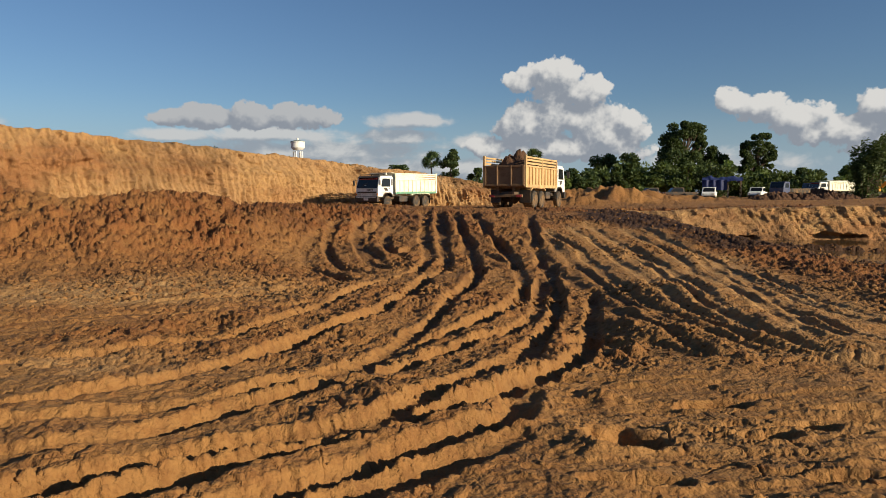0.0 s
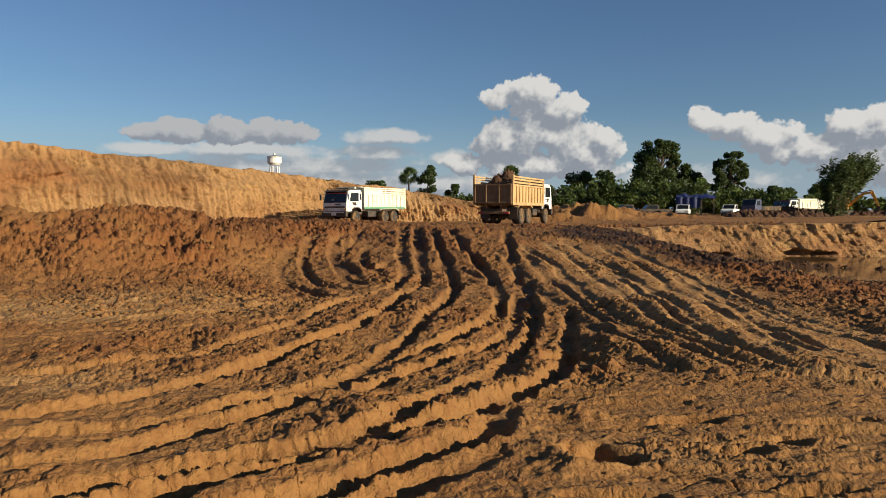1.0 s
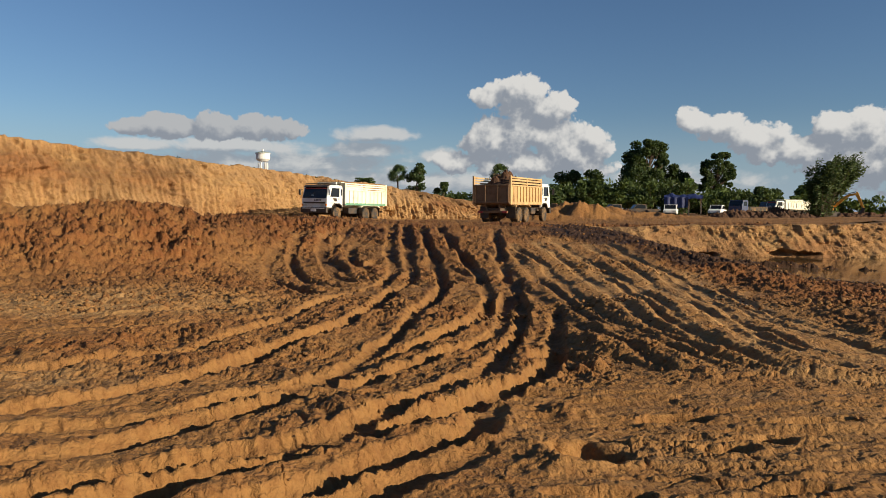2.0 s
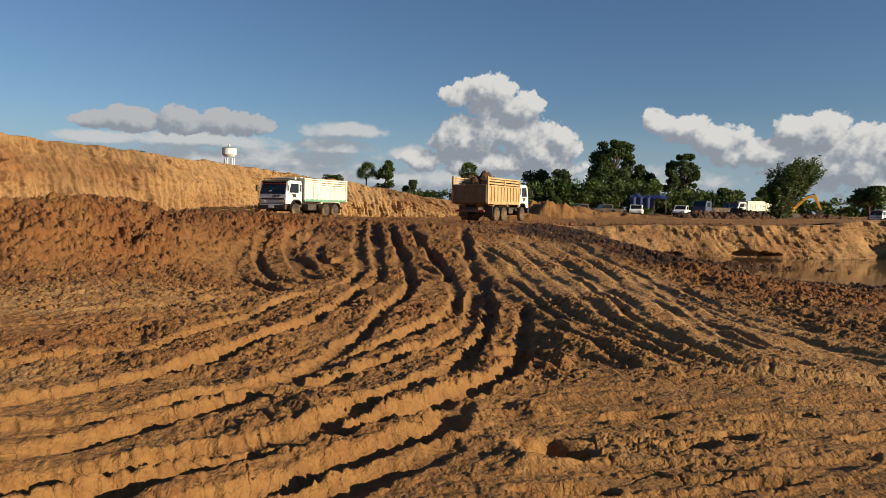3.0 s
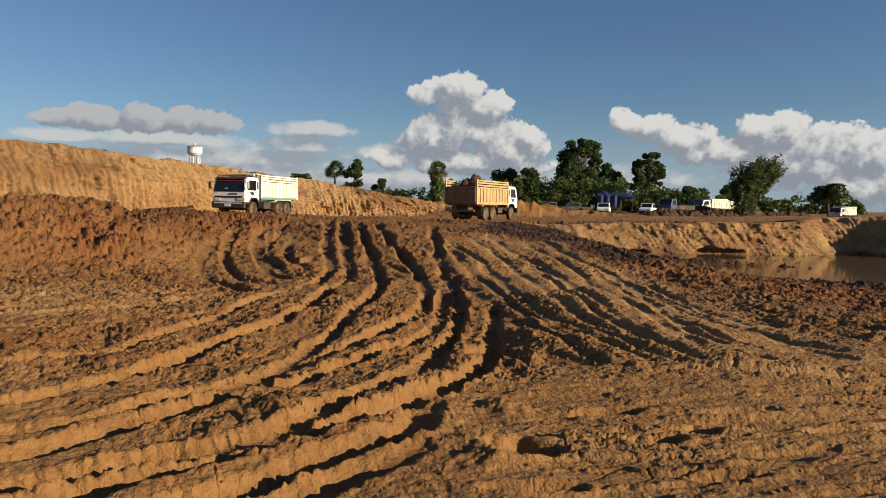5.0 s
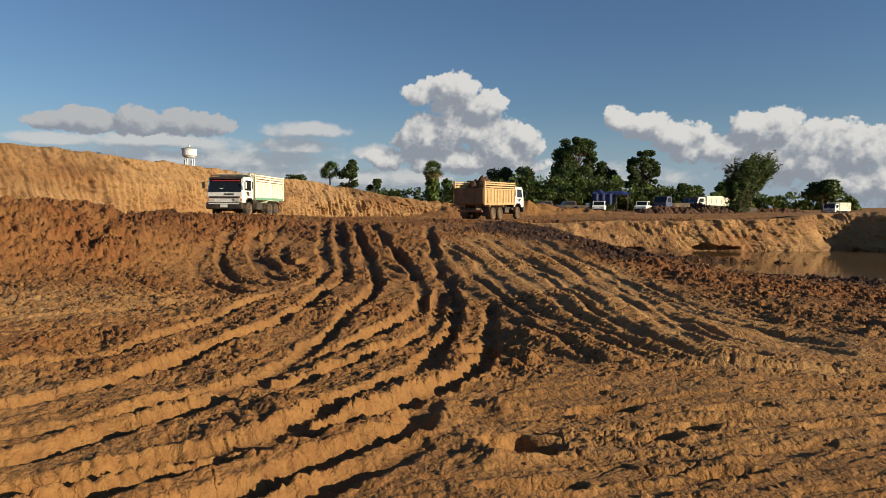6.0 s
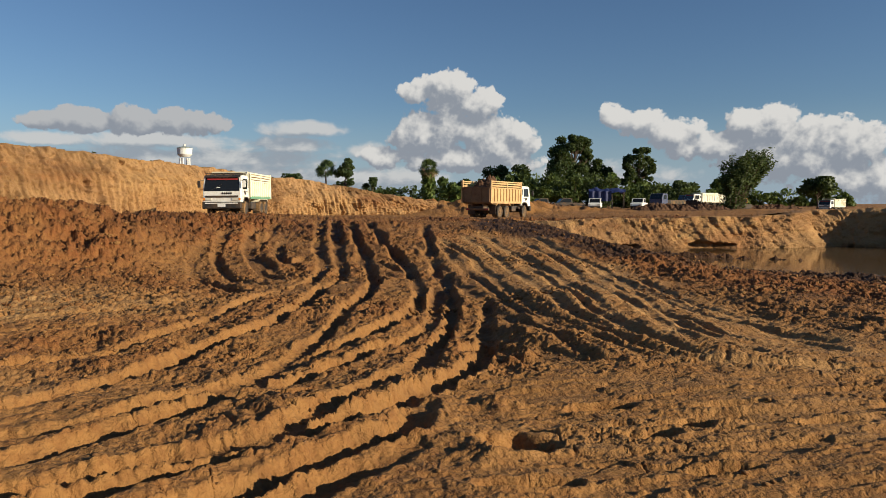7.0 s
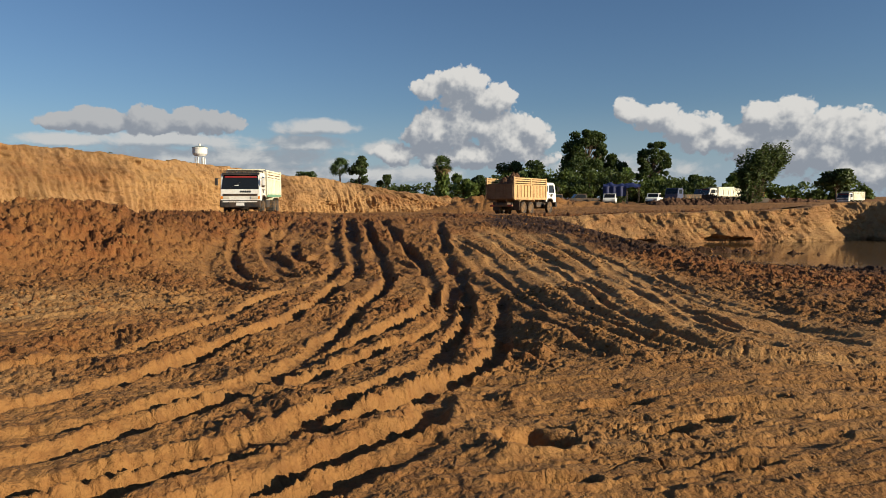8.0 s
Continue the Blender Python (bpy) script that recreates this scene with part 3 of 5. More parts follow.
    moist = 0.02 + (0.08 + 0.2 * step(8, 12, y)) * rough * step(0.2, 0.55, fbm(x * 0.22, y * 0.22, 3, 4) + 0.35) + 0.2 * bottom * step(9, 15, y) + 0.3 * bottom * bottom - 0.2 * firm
    # The last term darkens wet soil and puts the swell's shade into its colour.
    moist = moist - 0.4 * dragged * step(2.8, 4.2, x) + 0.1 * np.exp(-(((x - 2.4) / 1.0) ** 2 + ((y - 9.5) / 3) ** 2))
    moist = np.where(x > 8, np.maximum(moist, step(0.25, -0.15, z - WATER_Z) * 0.9), moist)
    shore = np.interp(y, [12, 18.6, 20.5, 23.3, 27.1, 31, 36], [20.0, 15.5, 13.2, 11.8, 11.0, 10.8, 11.2])
    wet_band = step(-5.5, -3.8, x - shore + 2.5 * fbm(x * 0.5, y * 0.5, 3, 2)) * step(12.5, 15, y) * (1 - step(37, 39, y)) * (x > 3)
    moist = np.clip(np.maximum(moist, wet_band), 0, 1)
    redness = 0.02 + 0.1 * heap + 0.5 * (rough - 0.45) + 0.45 * lumpy + 0.3 * crown - 0.45 * bottom - 0.35 * firm - 0.35 * dragged + 0.22 * step(20, 26, y) * (1 - step(37, 42, y)) + 0.4 * right_clods
    redness = np.clip(redness + 0.3 * scrape, 0, 1)
    pale = 0.9 * dragged * step(2.8, 4.2, x) * (1 - 0.6 * crown) + 1.2 * flat_left + 0.22 * firm * step(0.0, 0.3, fbm(x * 0.5, y * 0.8, 3, 10)) + 0.9 * np.exp(-(((x + 3.7) / 0.8) ** 2 + ((y - 7.1) / 0.55) ** 2))
    pale = np.clip(pale + 0.1 * disturbed * (1 - bottom) * (1 - crown) * step(-0.1, 0.3, fbm(x * 0.7, y * 0.7, 2, 6)), 0, 1)
    return z, moist, redness, pale


def sheet(name, verts, cols, rows, mat, attributes=None, close=False):
    """A grid mesh: rows of cols vertices, all quads."""
    i = np.arange(rows - 1)[:, None] * cols + np.arange(cols if close else cols - 1)[None, :]
    nxt = np.where((i % cols) == cols - 1, i - cols + 1, i + 1) if close else i + 1
    quads = np.stack([i, nxt, nxt + cols, i + cols], -1).reshape(-1, 4)
    me = bpy.data.meshes.new(name)
    me.vertices.add(len(verts))
    me.vertices.foreach_set("co", verts.astype(np.float32).ravel())
    me.loops.add(quads.size)
    me.loops.foreach_set("vertex_index", quads.ravel().astype(np.int32))
    me.polygons.add(len(quads))
    me.polygons.foreach_set("loop_start", np.arange(0, quads.size, 4, dtype=np.int32))
    me.polygons.foreach_set("use_smooth", np.ones(len(quads), bool))
    me.update(calc_edges=True)
    for key, values in (attributes or {}).items():
        me.attributes.new(key, "FLOAT", "POINT").data.foreach_set("value", values.astype(np.float32).ravel())
    me.materials.append(mat)
    return new(name, me)


def build_ground():
    """One sheet in rings about the place where the camera stands, out to the horizon."""
    ang = np.radians(np.r_[np.arange(-180, -42, 1.5), np.arange(-42, -34, 0.4), np.arange(-34, 42.6, 0.09), np.arange(42.6, 51, 0.4), np.arange(51, 180, 1.5)])
    rad = np.r_[0.001, np.arange(0.1, 2.38, 0.06), np.exp(np.arange(np.log(2.4), np.log(26), 0.0036)), np.exp(np.arange(np.log(26.1), np.log(70), 0.0065)), np.exp(np.arange(np.log(70.5), np.log(125), 0.0085)), np.geomspace(126, 3600, 54)]
    r, a = np.meshgrid(rad, ang, indexing="ij")
    x, y = r * np.sin(a) + 0.06, r * np.cos(a) - 0.04
    z, moist, red, pale = ground(x, y)
    verts = np.stack([x.ravel(), y.ravel(), z], 1)
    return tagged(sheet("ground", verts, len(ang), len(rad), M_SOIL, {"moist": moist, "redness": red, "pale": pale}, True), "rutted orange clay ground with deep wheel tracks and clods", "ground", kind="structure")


build_ground()


def lay(x, y):
    return float(ground([x], [y])[0][0])


# the cut bank: foot (x, y) and the height of its crest
BANK = [(-47.0, 20.2, 6.51), (-34.8, 31.3, 6.33), (-25.2, 40.2, 5.95), (-14.4, 51.6, 5.17), (-8.0, 59.8, 4.57), (-2.8, 64.9, 4.0), (3.2, 68.0, 3.15), (9.5, 71.4, 2.22), (15, 75, 1.0)]


def build_bank():
    line, arc = smooth_line([p[:2] for p in BANK], 0.075)
    ctrl = np.array(BANK)
    sx = np.interp(line[:, 0], ctrl[:, 0], ctrl[:, 2])
    along = np.gradient(line, axis=0)
    along /= np.hypot(*along.T)[:, None]
    back = np.stack([-along[:, 1], along[:, 0]], 1)          # away from the pit
    v = np.r_[np.linspace(0, 1, 76), 1.06, 1.15, 1.4, 2.0, 4.0]
    s, vv = np.meshgrid(arc, v)
    foot = macro(line[:, 0], line[:, 1]) - 0.25
    height = sx - foot
    h = np.clip(vv, 0, 1) * height[None, :]
    # steep gouged face below, a slope above it
    face = np.interp(vv, [0, 0.62, 1.0], [0, 0.9, 2.4]) + np.clip(vv - 1, 0, 9) * 9.0
    hh = vv * height
    slant = s - 0.05 * hh + 0.5 * fbm(s * 0.3, hh * 0.3, 2, 2)
    teeth = step(0.03, 0.15, vv) * (1 - step(0.55, 0.85, vv)) * np.clip(0.55 + 1.4 * fbm(s * 0.13, vv * 0.8 + 3, 2, 6), 0, 1)
    upright = step(0.0, 0.08, vv) * (vv < 1.06)
    face = face + 0.9 * fbm(s * 0.16, hh * 0.25, 3, 8) * upright
    groove = np.abs((slant / 0.42 + 0.7 * fbm(s * 0.7, hh * 0.4, 2, 9)) % 1 - 0.5) * 2
    face = face - 0.3 * groove * teeth - 0.25 * crags(slant * 0.75, hh * 0.22, 3, 3) * teeth - 0.5 * crags(slant * 2.3, hh * 0.5, 4, 5) * upright - 0.22 * crags(s * 3.1, hh * 2.4, 3, 9) * upright
    face = face - 0.5 * clods(s * 0.6 + 0.2 * hh, hh * 0.9, 1.0, 9, 0.25) * upright - 0.28 * clods(s + 0.2 * fbm(s, hh, 2, 1), hh, 1.6, 4, 0.4) * upright - 0.16 * clods(s, hh + 0.2 * fbm(s, hh, 2, 1), 3.5, 2, 0.5) * upright
    face = face - 0.7 * (1 - step(0.0, 0.16, vv)) * (0.5 + fbm(s * 0.5, vv * 0, 3, 5))
    z = foot[None, :] + h + (0.2 * fbm(s * 0.8, vv * 3, 4, 9) + 0.14 * clods(s, vv * 8, 1.3, 7, 0.5)) * step(0.8, 1.0, vv) - np.clip(vv - 1.4, 0, 9) * 0.05
    x = line[:, 0][None, :] + back[:, 0][None, :] * face
    y = line[:, 1][None, :] + back[:, 1][None, :] * face
    moist = np.clip(0.05 + 1.2 * fbm(s * 0.35, vv * 3.5, 5, 10, 0.6) - 0.2 * teeth, 0, 1)
    red = np.clip(0.8 + 1.8 * fbm(s * 0.08, vv * 1.6, 4, 12) - 0.6 * step(0.6, 0.85, vv) - 0.45 * teeth, 0, 1)
    verts = np.stack([x.ravel(), y.ravel(), z.ravel()], 1)
    return tagged(sheet("embankment", verts, len(arc), len(v), M_BANK, {"moist": moist, "redness": red, "pale": np.clip(0.4 * step(0.55, 0.8, vv) + 0.9 * teeth + fbm(s * 0.3, vv * 3, 3, 3), 0, 1)}), "cut clay embankment with gouged excavator bucket marks", "embankment", kind="structure")


build_bank()


def build_pond_bank():
    """The cut edge of the plateau over the pond."""
    # Past x = 30 the bank is unseen, guessed to shade the recess.
    line, arc = smooth_line([(9.2, 38.2), (12, 37.6), (15, 37.0), (19, 36.5), (23, 36.2), (25.4, 36.05), (26.4, 36.8), (28.6, 36.8), (30.6, 35), (32.6, 31), (40, 22), (52, 9)], 0.08)
    along = np.gradient(line, axis=0)
    along /= np.hypot(*along.T)[:, None]
    back = np.stack([-along[:, 1], along[:, 0]], 1)
    v = np.r_[np.linspace(0, 1, 60), 1.03, 1.08, 1.15, 1.25]
    s, vv = np.meshgrid(arc, v)
    top = np.interp(line[:, 0], [9, 12, 16, 20, 23, 27, 32, 40], [0.78, 0.85, 0.95, 1.0, 1.02, 1.35, 1.6, 1.7])
    foot = -1.1
    h = foot + np.clip(vv, 0, 1) * (top - foot)[None, :]
    slope = np.interp(arc, [0, 4, 7, 14, 60], [3.6, 3.0, 2.3, 1.8, 1.5])[None, :]
    slant = s + 0.4 * h + 0.4 * fbm(s * 0.5, h * 0.5, 2, 2)
    upright = 1 - step(1.0, 1.04, vv)
    face = -slope * (1 - np.clip(vv, 0, 1)) + 0.7 * fbm(s * 0.3, h * 0.3, 3, 8) + np.clip(vv - 1, 0, 1) * 12
    face = face - (0.06 * crags(slant * 1.4, h * 0.2, 3, 3) + 0.13 * crags(slant * 3.3, h * 0.35, 4, 5) + 0.3 * fbm(s * 1.1, h * 2.4, 4, 6) + 0.1 * crags(s * 2.0, h * 3.0, 3, 7) + 0.05 * (np.abs((slant / 0.33 + 2.2 * fbm(s * 0.9, h * 0.4, 2, 9)) % 1 - 0.5) * 2)) * upright
    face = face - (0.07 * clods(s, h, 2.4, 4, 0.3) + 0.08 * clods(s, h + 0.2 * fbm(s, h, 2, 1), 6.0, 2, 0.5)) * upright
    # undercut hollows at the water's edge
    for at, wide in ((6.2, 0.6), (10.8, 1.1)):
        face = face + 0.7 * np.exp(-((s - at + 0.5 * fbm(h * 3, s, 2, 1)) / wide) ** 4) * np.exp(-((h + 0.5 + 0.25 * fbm(s * 1.2, s * 0, 3, 3)) / (0.13 + 0.07 * np.sin(s * 1.9))) ** 4)
    z = h + 0.10 * fbm(s * 1.3, vv, 3, 9) * step(0.9, 1.0, vv) - np.clip(vv - 1.1, 0, 1) * 2.2
    x = line[:, 0][None, :] + back[:, 0][None, :] * face
    y = line[:, 1][None, :] + back[:, 1][None, :] * face
    moist = np.clip(-0.05 + 0.7 * fbm(s * 0.4, vv * 2.5, 4, 10) + 0.5 * step(-0.2, -0.55, h), 0, 1)
    red = np.clip(0.55 + 1.2 * fbm(s * 0.2, vv * 1.3, 3, 12), 0, 1)
    verts = np.stack([x.ravel(), y.ravel(), z.ravel()], 1)
    return tagged(sheet("pond_bank", verts, len(arc), len(v), M_BANK, {"moist": moist, "redness": red, "pale": np.clip(0.75 + fbm(s * 0.4, vv * 2, 3, 3) - moist, 0, 1)}), "steep clay bank cut down to the muddy pond", "embankment", kind="structure")


build_pond_bank()


def build_water():
    gx, gy = np.meshgrid(np.linspace(9, 60, 18), np.linspace(10, 40, 12))
    verts = np.stack([gx.ravel(), gy.ravel(), np.full(gx.size, WATER_Z)], 1)
    return tagged(sheet("water", verts, 18, 12, M_WATER), "still brown muddy water standing in the pit", "water", kind="structure")


build_water()


# ---- tools for things ----
def part(name, bm, mat, parent=None, label="", smooth=False):
    me = bpy.data.meshes.new(name)
    bm.normal_update()
    bm.to_mesh(me)
    bm.free()
    if smooth:
        me.polygons.foreach_set("use_smooth", np.ones(len(me.polygons), bool))
    me.materials.append(mat)
    ob = new(name, me)
    ob.parent = parent
    return tagged(ob, label)


def mesh_part(name, verts, faces, mat, parent=None, label="", smooth=False):
    me = bpy.data.meshes.new(name)
    me.from_pydata([tuple(map(float, v)) for v in verts], [], faces)
    if smooth:
        me.polygons.foreach_set("use_smooth", np.ones(len(me.polygons), bool))
    me.materials.append(mat)
    ob = new(name, me)
    ob.parent = parent
    return tagged(ob, label)


def block(x0, x1, y0, y1, z0, z1, bevel=0.0, bm=None, m=None):
    """A box, with its edges rounded off."""
    out = bm or bmesh.new()
    one = bmesh.new()
    bmesh.ops.create_cube(one, size=1.0, matrix=Matrix.Translation(((x0 + x1) / 2, (y0 + y1) / 2, (z0 + z1) / 2)) @ Matrix.Diagonal((abs(x1 - x0), abs(y1 - y0), abs(z1 - z0), 1)))
    if bevel:
        bmesh.ops.bevel(one, geom=one.edges[:], offset=bevel, segments=2, affect="EDGES", profile=0.5)
    if m:
        bmesh.ops.transform(one, matrix=m, verts=one.verts[:])
    return merge(out, one)


def merge(out, one):
    seen = {}
    for f in one.faces:
        vs = []
        for v in f.verts:
            if v not in seen:
                seen[v] = out.verts.new(v.co)
            vs.append(seen[v])
        out.faces.new(vs)
    one.free()
    return out


def prism(profile, y0, y1, bevel=0.0):
    """A side profile of (x, z), pulled across from y0 to y1."""
    bm = bmesh.new()
    a = [bm.verts.new((x, y0, z)) for x, z in profile]
    b = [bm.verts.new((x, y1, z)) for x, z in profile]
    bm.faces.new(a[::-1])
    bm.faces.new(b)
    for i in range(len(a)):
        j = (i + 1) % len(a)
        bm.faces.new((a[i], a[j], b[j], b[i]))
    bmesh.ops.recalc_face_normals(bm, faces=bm.faces[:])
    if bevel:
        bmesh.ops.bevel(bm, geom=bm.edges[:], offset=bevel, segments=2, affect="EDGES", profile=0.5)
    return bm


def lathe(profile, turns=24, axis="Y"):
    """A profile of (radius, along) turned about an axis."""
    bm = bmesh.new()
    rings = []
    for r, h in profile:
        ring = []
        for k in range(turns):
            a = 2 * math.pi * k / turns
            ring.append(bm.verts.new((r * math.cos(a), h, r * math.sin(a)) if axis == "Y" else (r * math.cos(a), r * math.sin(a), h)))
        rings.append(ring)
    for p, q in zip(rings, rings[1:]):
        for k in range(turns):
            bm.faces.new((p[k], p[(k + 1) % turns], q[(k + 1) % turns], q[k]))
    for ring in (rings[0], rings[-1]):
        bm.faces.new(ring)
    bmesh.ops.recalc_face_normals(bm, faces=bm.faces[:])
    return bm


def rod(a, b, r0, r1=None, sides=8, bm=None):
    out = bm or bmesh.new()
    a, b, r1 = Vector(a), Vector(b), r0 if r1 is None else r1
    d = (b - a).normalized()
    u = d.orthogonal().normalized()
    w = d.cross(u)
    rings = [[out.verts.new(p + r * (u * math.cos(2 * math.pi * k / sides) + w * math.sin(2 * math.pi * k / sides))) for k in range(sides)] for p, r in ((a, r0), (b, r1))]
    for k in range(sides):
        out.faces.new((rings[0][k], rings[0][(k + 1) % sides], rings[1][(k + 1) % sides], rings[1][k]))
    out.faces.new(rings[0][::-1])
    out.faces.new(rings[1])
    return out


# ---- the dump trucks ----
R_WHEEL = 0.5


def wheel(parent, x, y, width, outer):
    """A tyre with shoulder and lugs on a dished rim; outer is the side that shows."""
    hub = new("wheel")
    hub.parent = parent
    hub.location = (x, y, R_WHEEL)
    w = width / 2
    tyre = lathe([(0.29, -w * 0.9), (0.36, -w), (0.45, -w), (0.49, -w * 0.78), (0.5, 0), (0.49, w * 0.78), (0.45, w), (0.36, w), (0.29, w * 0.9)], 28)
    for k in range(28):
        a = 2 * math.pi * k / 28
        block(-0.02, 0.02, -w * 0.86, w * 0.86, 0.48, 0.512, bm=tyre, m=Matrix.Rotation(a, 4, "Y"))
    part("tyre", tyre, M_RUBBER, hub)
    s = outer
    rim = lathe([(0.29, -w * 0.8), (0.3, w * 0.7 * s), (0.26, w * 0.72 * s), (0.23, w * 0.2 * s), (0.12, w * 0.15 * s), (0.1, w * 0.75 * s), (0.05, w * 0.8 * s)], 20)
    part("rim", rim, M_RIM, hub)
    part("hub_cap", lathe([(0.11, w * 0.7 * s), (0.1, w * 0.95 * s), (0.03, w * 1.0 * s)], 14), M_STEEL, hub)
    return hub


def heap_mesh(x0, x1, y0, y1, z0, high, seed):
    nx, ny = 56, 30
    gx, gy = np.meshgrid(np.linspace(x0, x1, nx), np.linspace(y0, y1, ny))
    u, v = (gx - x0) / (x1 - x0) * 2 - 1, (gy - y0) / (y1 - y0) * 2 - 1
    f1, f2, _ = worley(gx * 1.5 + seed, gy * 1.5, 2)
    g1, g2, _ = worley(gx * 4 + seed, gy * 4, 5)
    body = np.clip(1 - np.abs(u) ** 2.4, 0, 1) * np.clip(1 - np.abs(v) ** 2.5, 0, 1)
    z = z0 + body * (high * (0.62 + 0.9 * np.clip(0.7 - f1, 0, 1) + 0.6 * fbm(gx * 0.8 + seed, gy * 0.8, 3, seed)) + 0.35 * np.clip(0.6 - g1, 0, 1))
    verts = np.stack([gx.ravel(), gy.ravel(), z.ravel()], 1)
    faces = [(j * nx + i, j * nx + i + 1, (j + 1) * nx + i + 1, (j + 1) * nx + i) for j in range(ny - 1) for i in range(nx - 1)]
    return verts, faces


def dump_truck(label, m_box, m_gate, box_top=2.9, load=0.0, trim=None, half=1.25, roof_rack=False, m_cab=None, group=""):
    """A ten-wheel tipper. x ahead, y to its left; the origin lies on the ground between the rear axles."""
    m_cab = m_cab or M_WHITE
    truck = tagged(new("dump_truck"), label, "dump truck", group)
    floor_z, x0, x1 = 1.28, -1.95, 3.85
    # frame
    chassis = block(-1.8, 5.5, 0.38, 0.52, 0.72, 0.98)
    block(-1.8, 5.5, -0.52, -0.38, 0.72, 0.98, bm=chassis)
    for x in (-1.7, -0.6, 0.8, 2.2, 3.6, 5.2):
        block(x, x + 0.12, -0.4, 0.4, 0.74, 0.94, bm=chassis)
    part("chassis", chassis, M_STEEL, truck)
    for x in (4.75, 1.0, -0.3):
        part("axle", rod((x, -1.0, 0.5), (x, 1.0, 0.5), 0.09), M_STEEL, truck)
    for x in (1.0, -0.3):
        part("differential", lathe([(0.05, -0.25), (0.2, -0.16), (0.26, 0), (0.2, 0.16), (0.05, 0.25)], 14), M_STEEL, truck).location = (x, 0, 0.5)
    part("fuel_tank", block(2.1, 3.2, 0.6, 1.12, 0.5, 0.98, 0.06), M_STEEL, truck)
    part("air_tank", block(2.3, 3.1, -1.1, -0.6, 0.52, 0.95, 0.08), M_STEEL, truck)
    part("drive_shaft", rod((1.0, 0, 0.55), (4.4, 0, 0.75), 0.06), M_STEEL, truck)
    # tipper body
    part("box_floor", block(x0, x1, -half + 0.05, half - 0.05, floor_z - 0.08, floor_z), m_gate, truck)
    sub = block(x0 + 0.1, x1, 0.42, 0.56, floor_z - 0.28, floor_z - 0.08)
    block(x0 + 0.1, x1, -0.56, -0.42, floor_z - 0.28, floor_z - 0.08, bm=sub)
    for k in range(9):
        x = x0 + 0.25 + k * 0.66
        block(x, x + 0.08, -half + 0.06, half - 0.06, floor_z - 0.16, floor_z - 0.08, bm=sub)
    part("subframe", sub, m_gate, truck)
    plate_top = floor_z + (box_top - floor_z) * 0.66
    gap = (box_top - plate_top) / 3
    for s in (-1, 1):
        y = s * half
        part("side_panel", block(x0, x1, y - 0.03 * s, y - 0.075 * s, floor_z - 0.06, plate_top), m_box, truck)
        part("bottom_rail", block(x0, x1, y + 0.03 * s, y - 0.03 * s, floor_z - 0.12, floor_z + 0.06, 0.012), m_box if trim is None else trim, truck)
        part("top_rail", block(x0, x1, y + 0.02 * s, y - 0.07 * s, box_top - 0.1, box_top, 0.015), m_box, truck)
        part("middle_rail", block(x0, x1, y + 0.02 * s, y - 0.05 * s, plate_top - 0.05, plate_top + 0.05, 0.012), m_box, truck)
        for k in range(2):
            z = plate_top + gap * (k + 0.9)
            part("slat", block(x0 + 0.04, x1 - 0.04, y, y - 0.05 * s, z - 0.055, z + 0.055), m_box, truck)
        for k in range(11):
            x = x0 + 0.06 + k * (x1 - x0 - 0.12) / 10
            wide = 0.08 if k in (0, 5, 10) else 0.045
            part("rib", block(x - wide, x + wide, y + 0.035 * s, y - 0.03 * s, floor_z, box_top - 0.1 if wide > 0.05 else plate_top, 0.01), m_box, truck)
    part("headboard", block(x1 - 0.08, x1, -half + 0.08, half - 0.08, floor_z, box_top + 0.02), m_box, truck)
    part("cab_guard", block(x1 - 0.02, x1 + 0.35, -half + 0.1, half - 0.1, box_top - 0.02, box_top + 0.04, 0.01), m_box, truck)
    gate_top = box_top - 0.5
    gate = part("tailgate", block(x0 - 0.08, x0, -half + 0.05, half - 0.05, floor_z - 0.05, gate_top, 0.01), m_gate, truck, "dull brown tailgate")
    for y in (-half + 0.12, -0.42, 0.42, half - 0.12):
        part("gate_rib", block(x0 - 0.14, x0 - 0.08, y - 0.05, y + 0.05, floor_z, gate_top, 0.01), m_gate, gate)
    for z in (floor_z + 0.02, gate_top - 0.06):
        part("gate_rail", block(x0 - 0.13, x0 - 0.08, -half + 0.05, half - 0.05, z - 0.05, z + 0.06, 0.01), m_gate, gate)
    for s in (-1, 1):
        part("corner_post", block(x0 - 0.06, x0 + 0.1, s * half - 0.08 * s, s * half + 0.045 * s, floor_z - 0.1, box_top + 0.05, 0.015), m_box, truck)
    part("rear_bumper", block(x0 + 0.1, x0 + 0.22, -1.0, 1.0, 0.62, 0.78, 0.02), M_RUSTY_SHADED, truck)
    for s in (-1, 1):
        lamp = part("tail_lamp", block(x0 + 0.06, x0 + 0.1, s * 0.95, s * 0.65, 0.64, 0.76, 0.01), M_RED, truck)
        part("mud_flap", block(-1.02, -0.99, s * 1.2, s * 0.6, 0.32, 1.05), M_BLACK, truck)
        guard = prism([(-0.98, 1.05), (-0.72, 1.2), (1.42, 1.2), (1.68, 1.05), (1.68, 0.98), (1.4, 1.13), (-0.7, 1.13), (-0.98, 0.98)], s * 0.62, s * 1.24)
        part("mudguard", guard, m_box, truck)
    if load:
        v, f = heap_mesh(x0 + 0.05, x1 - 0.1, -half + 0.1, half - 0.1, floor_z + 0.9, load, 3)
        v[:, 2] = floor_z + 0.9 + (v[:, 2] - floor_z - 0.9) * (0.45 + 0.5 * np.exp(-((v[:, 0] - x0 - 1.6) / 1.7) ** 2 - ((v[:, 1] + 0.1) / 0.95) ** 2))
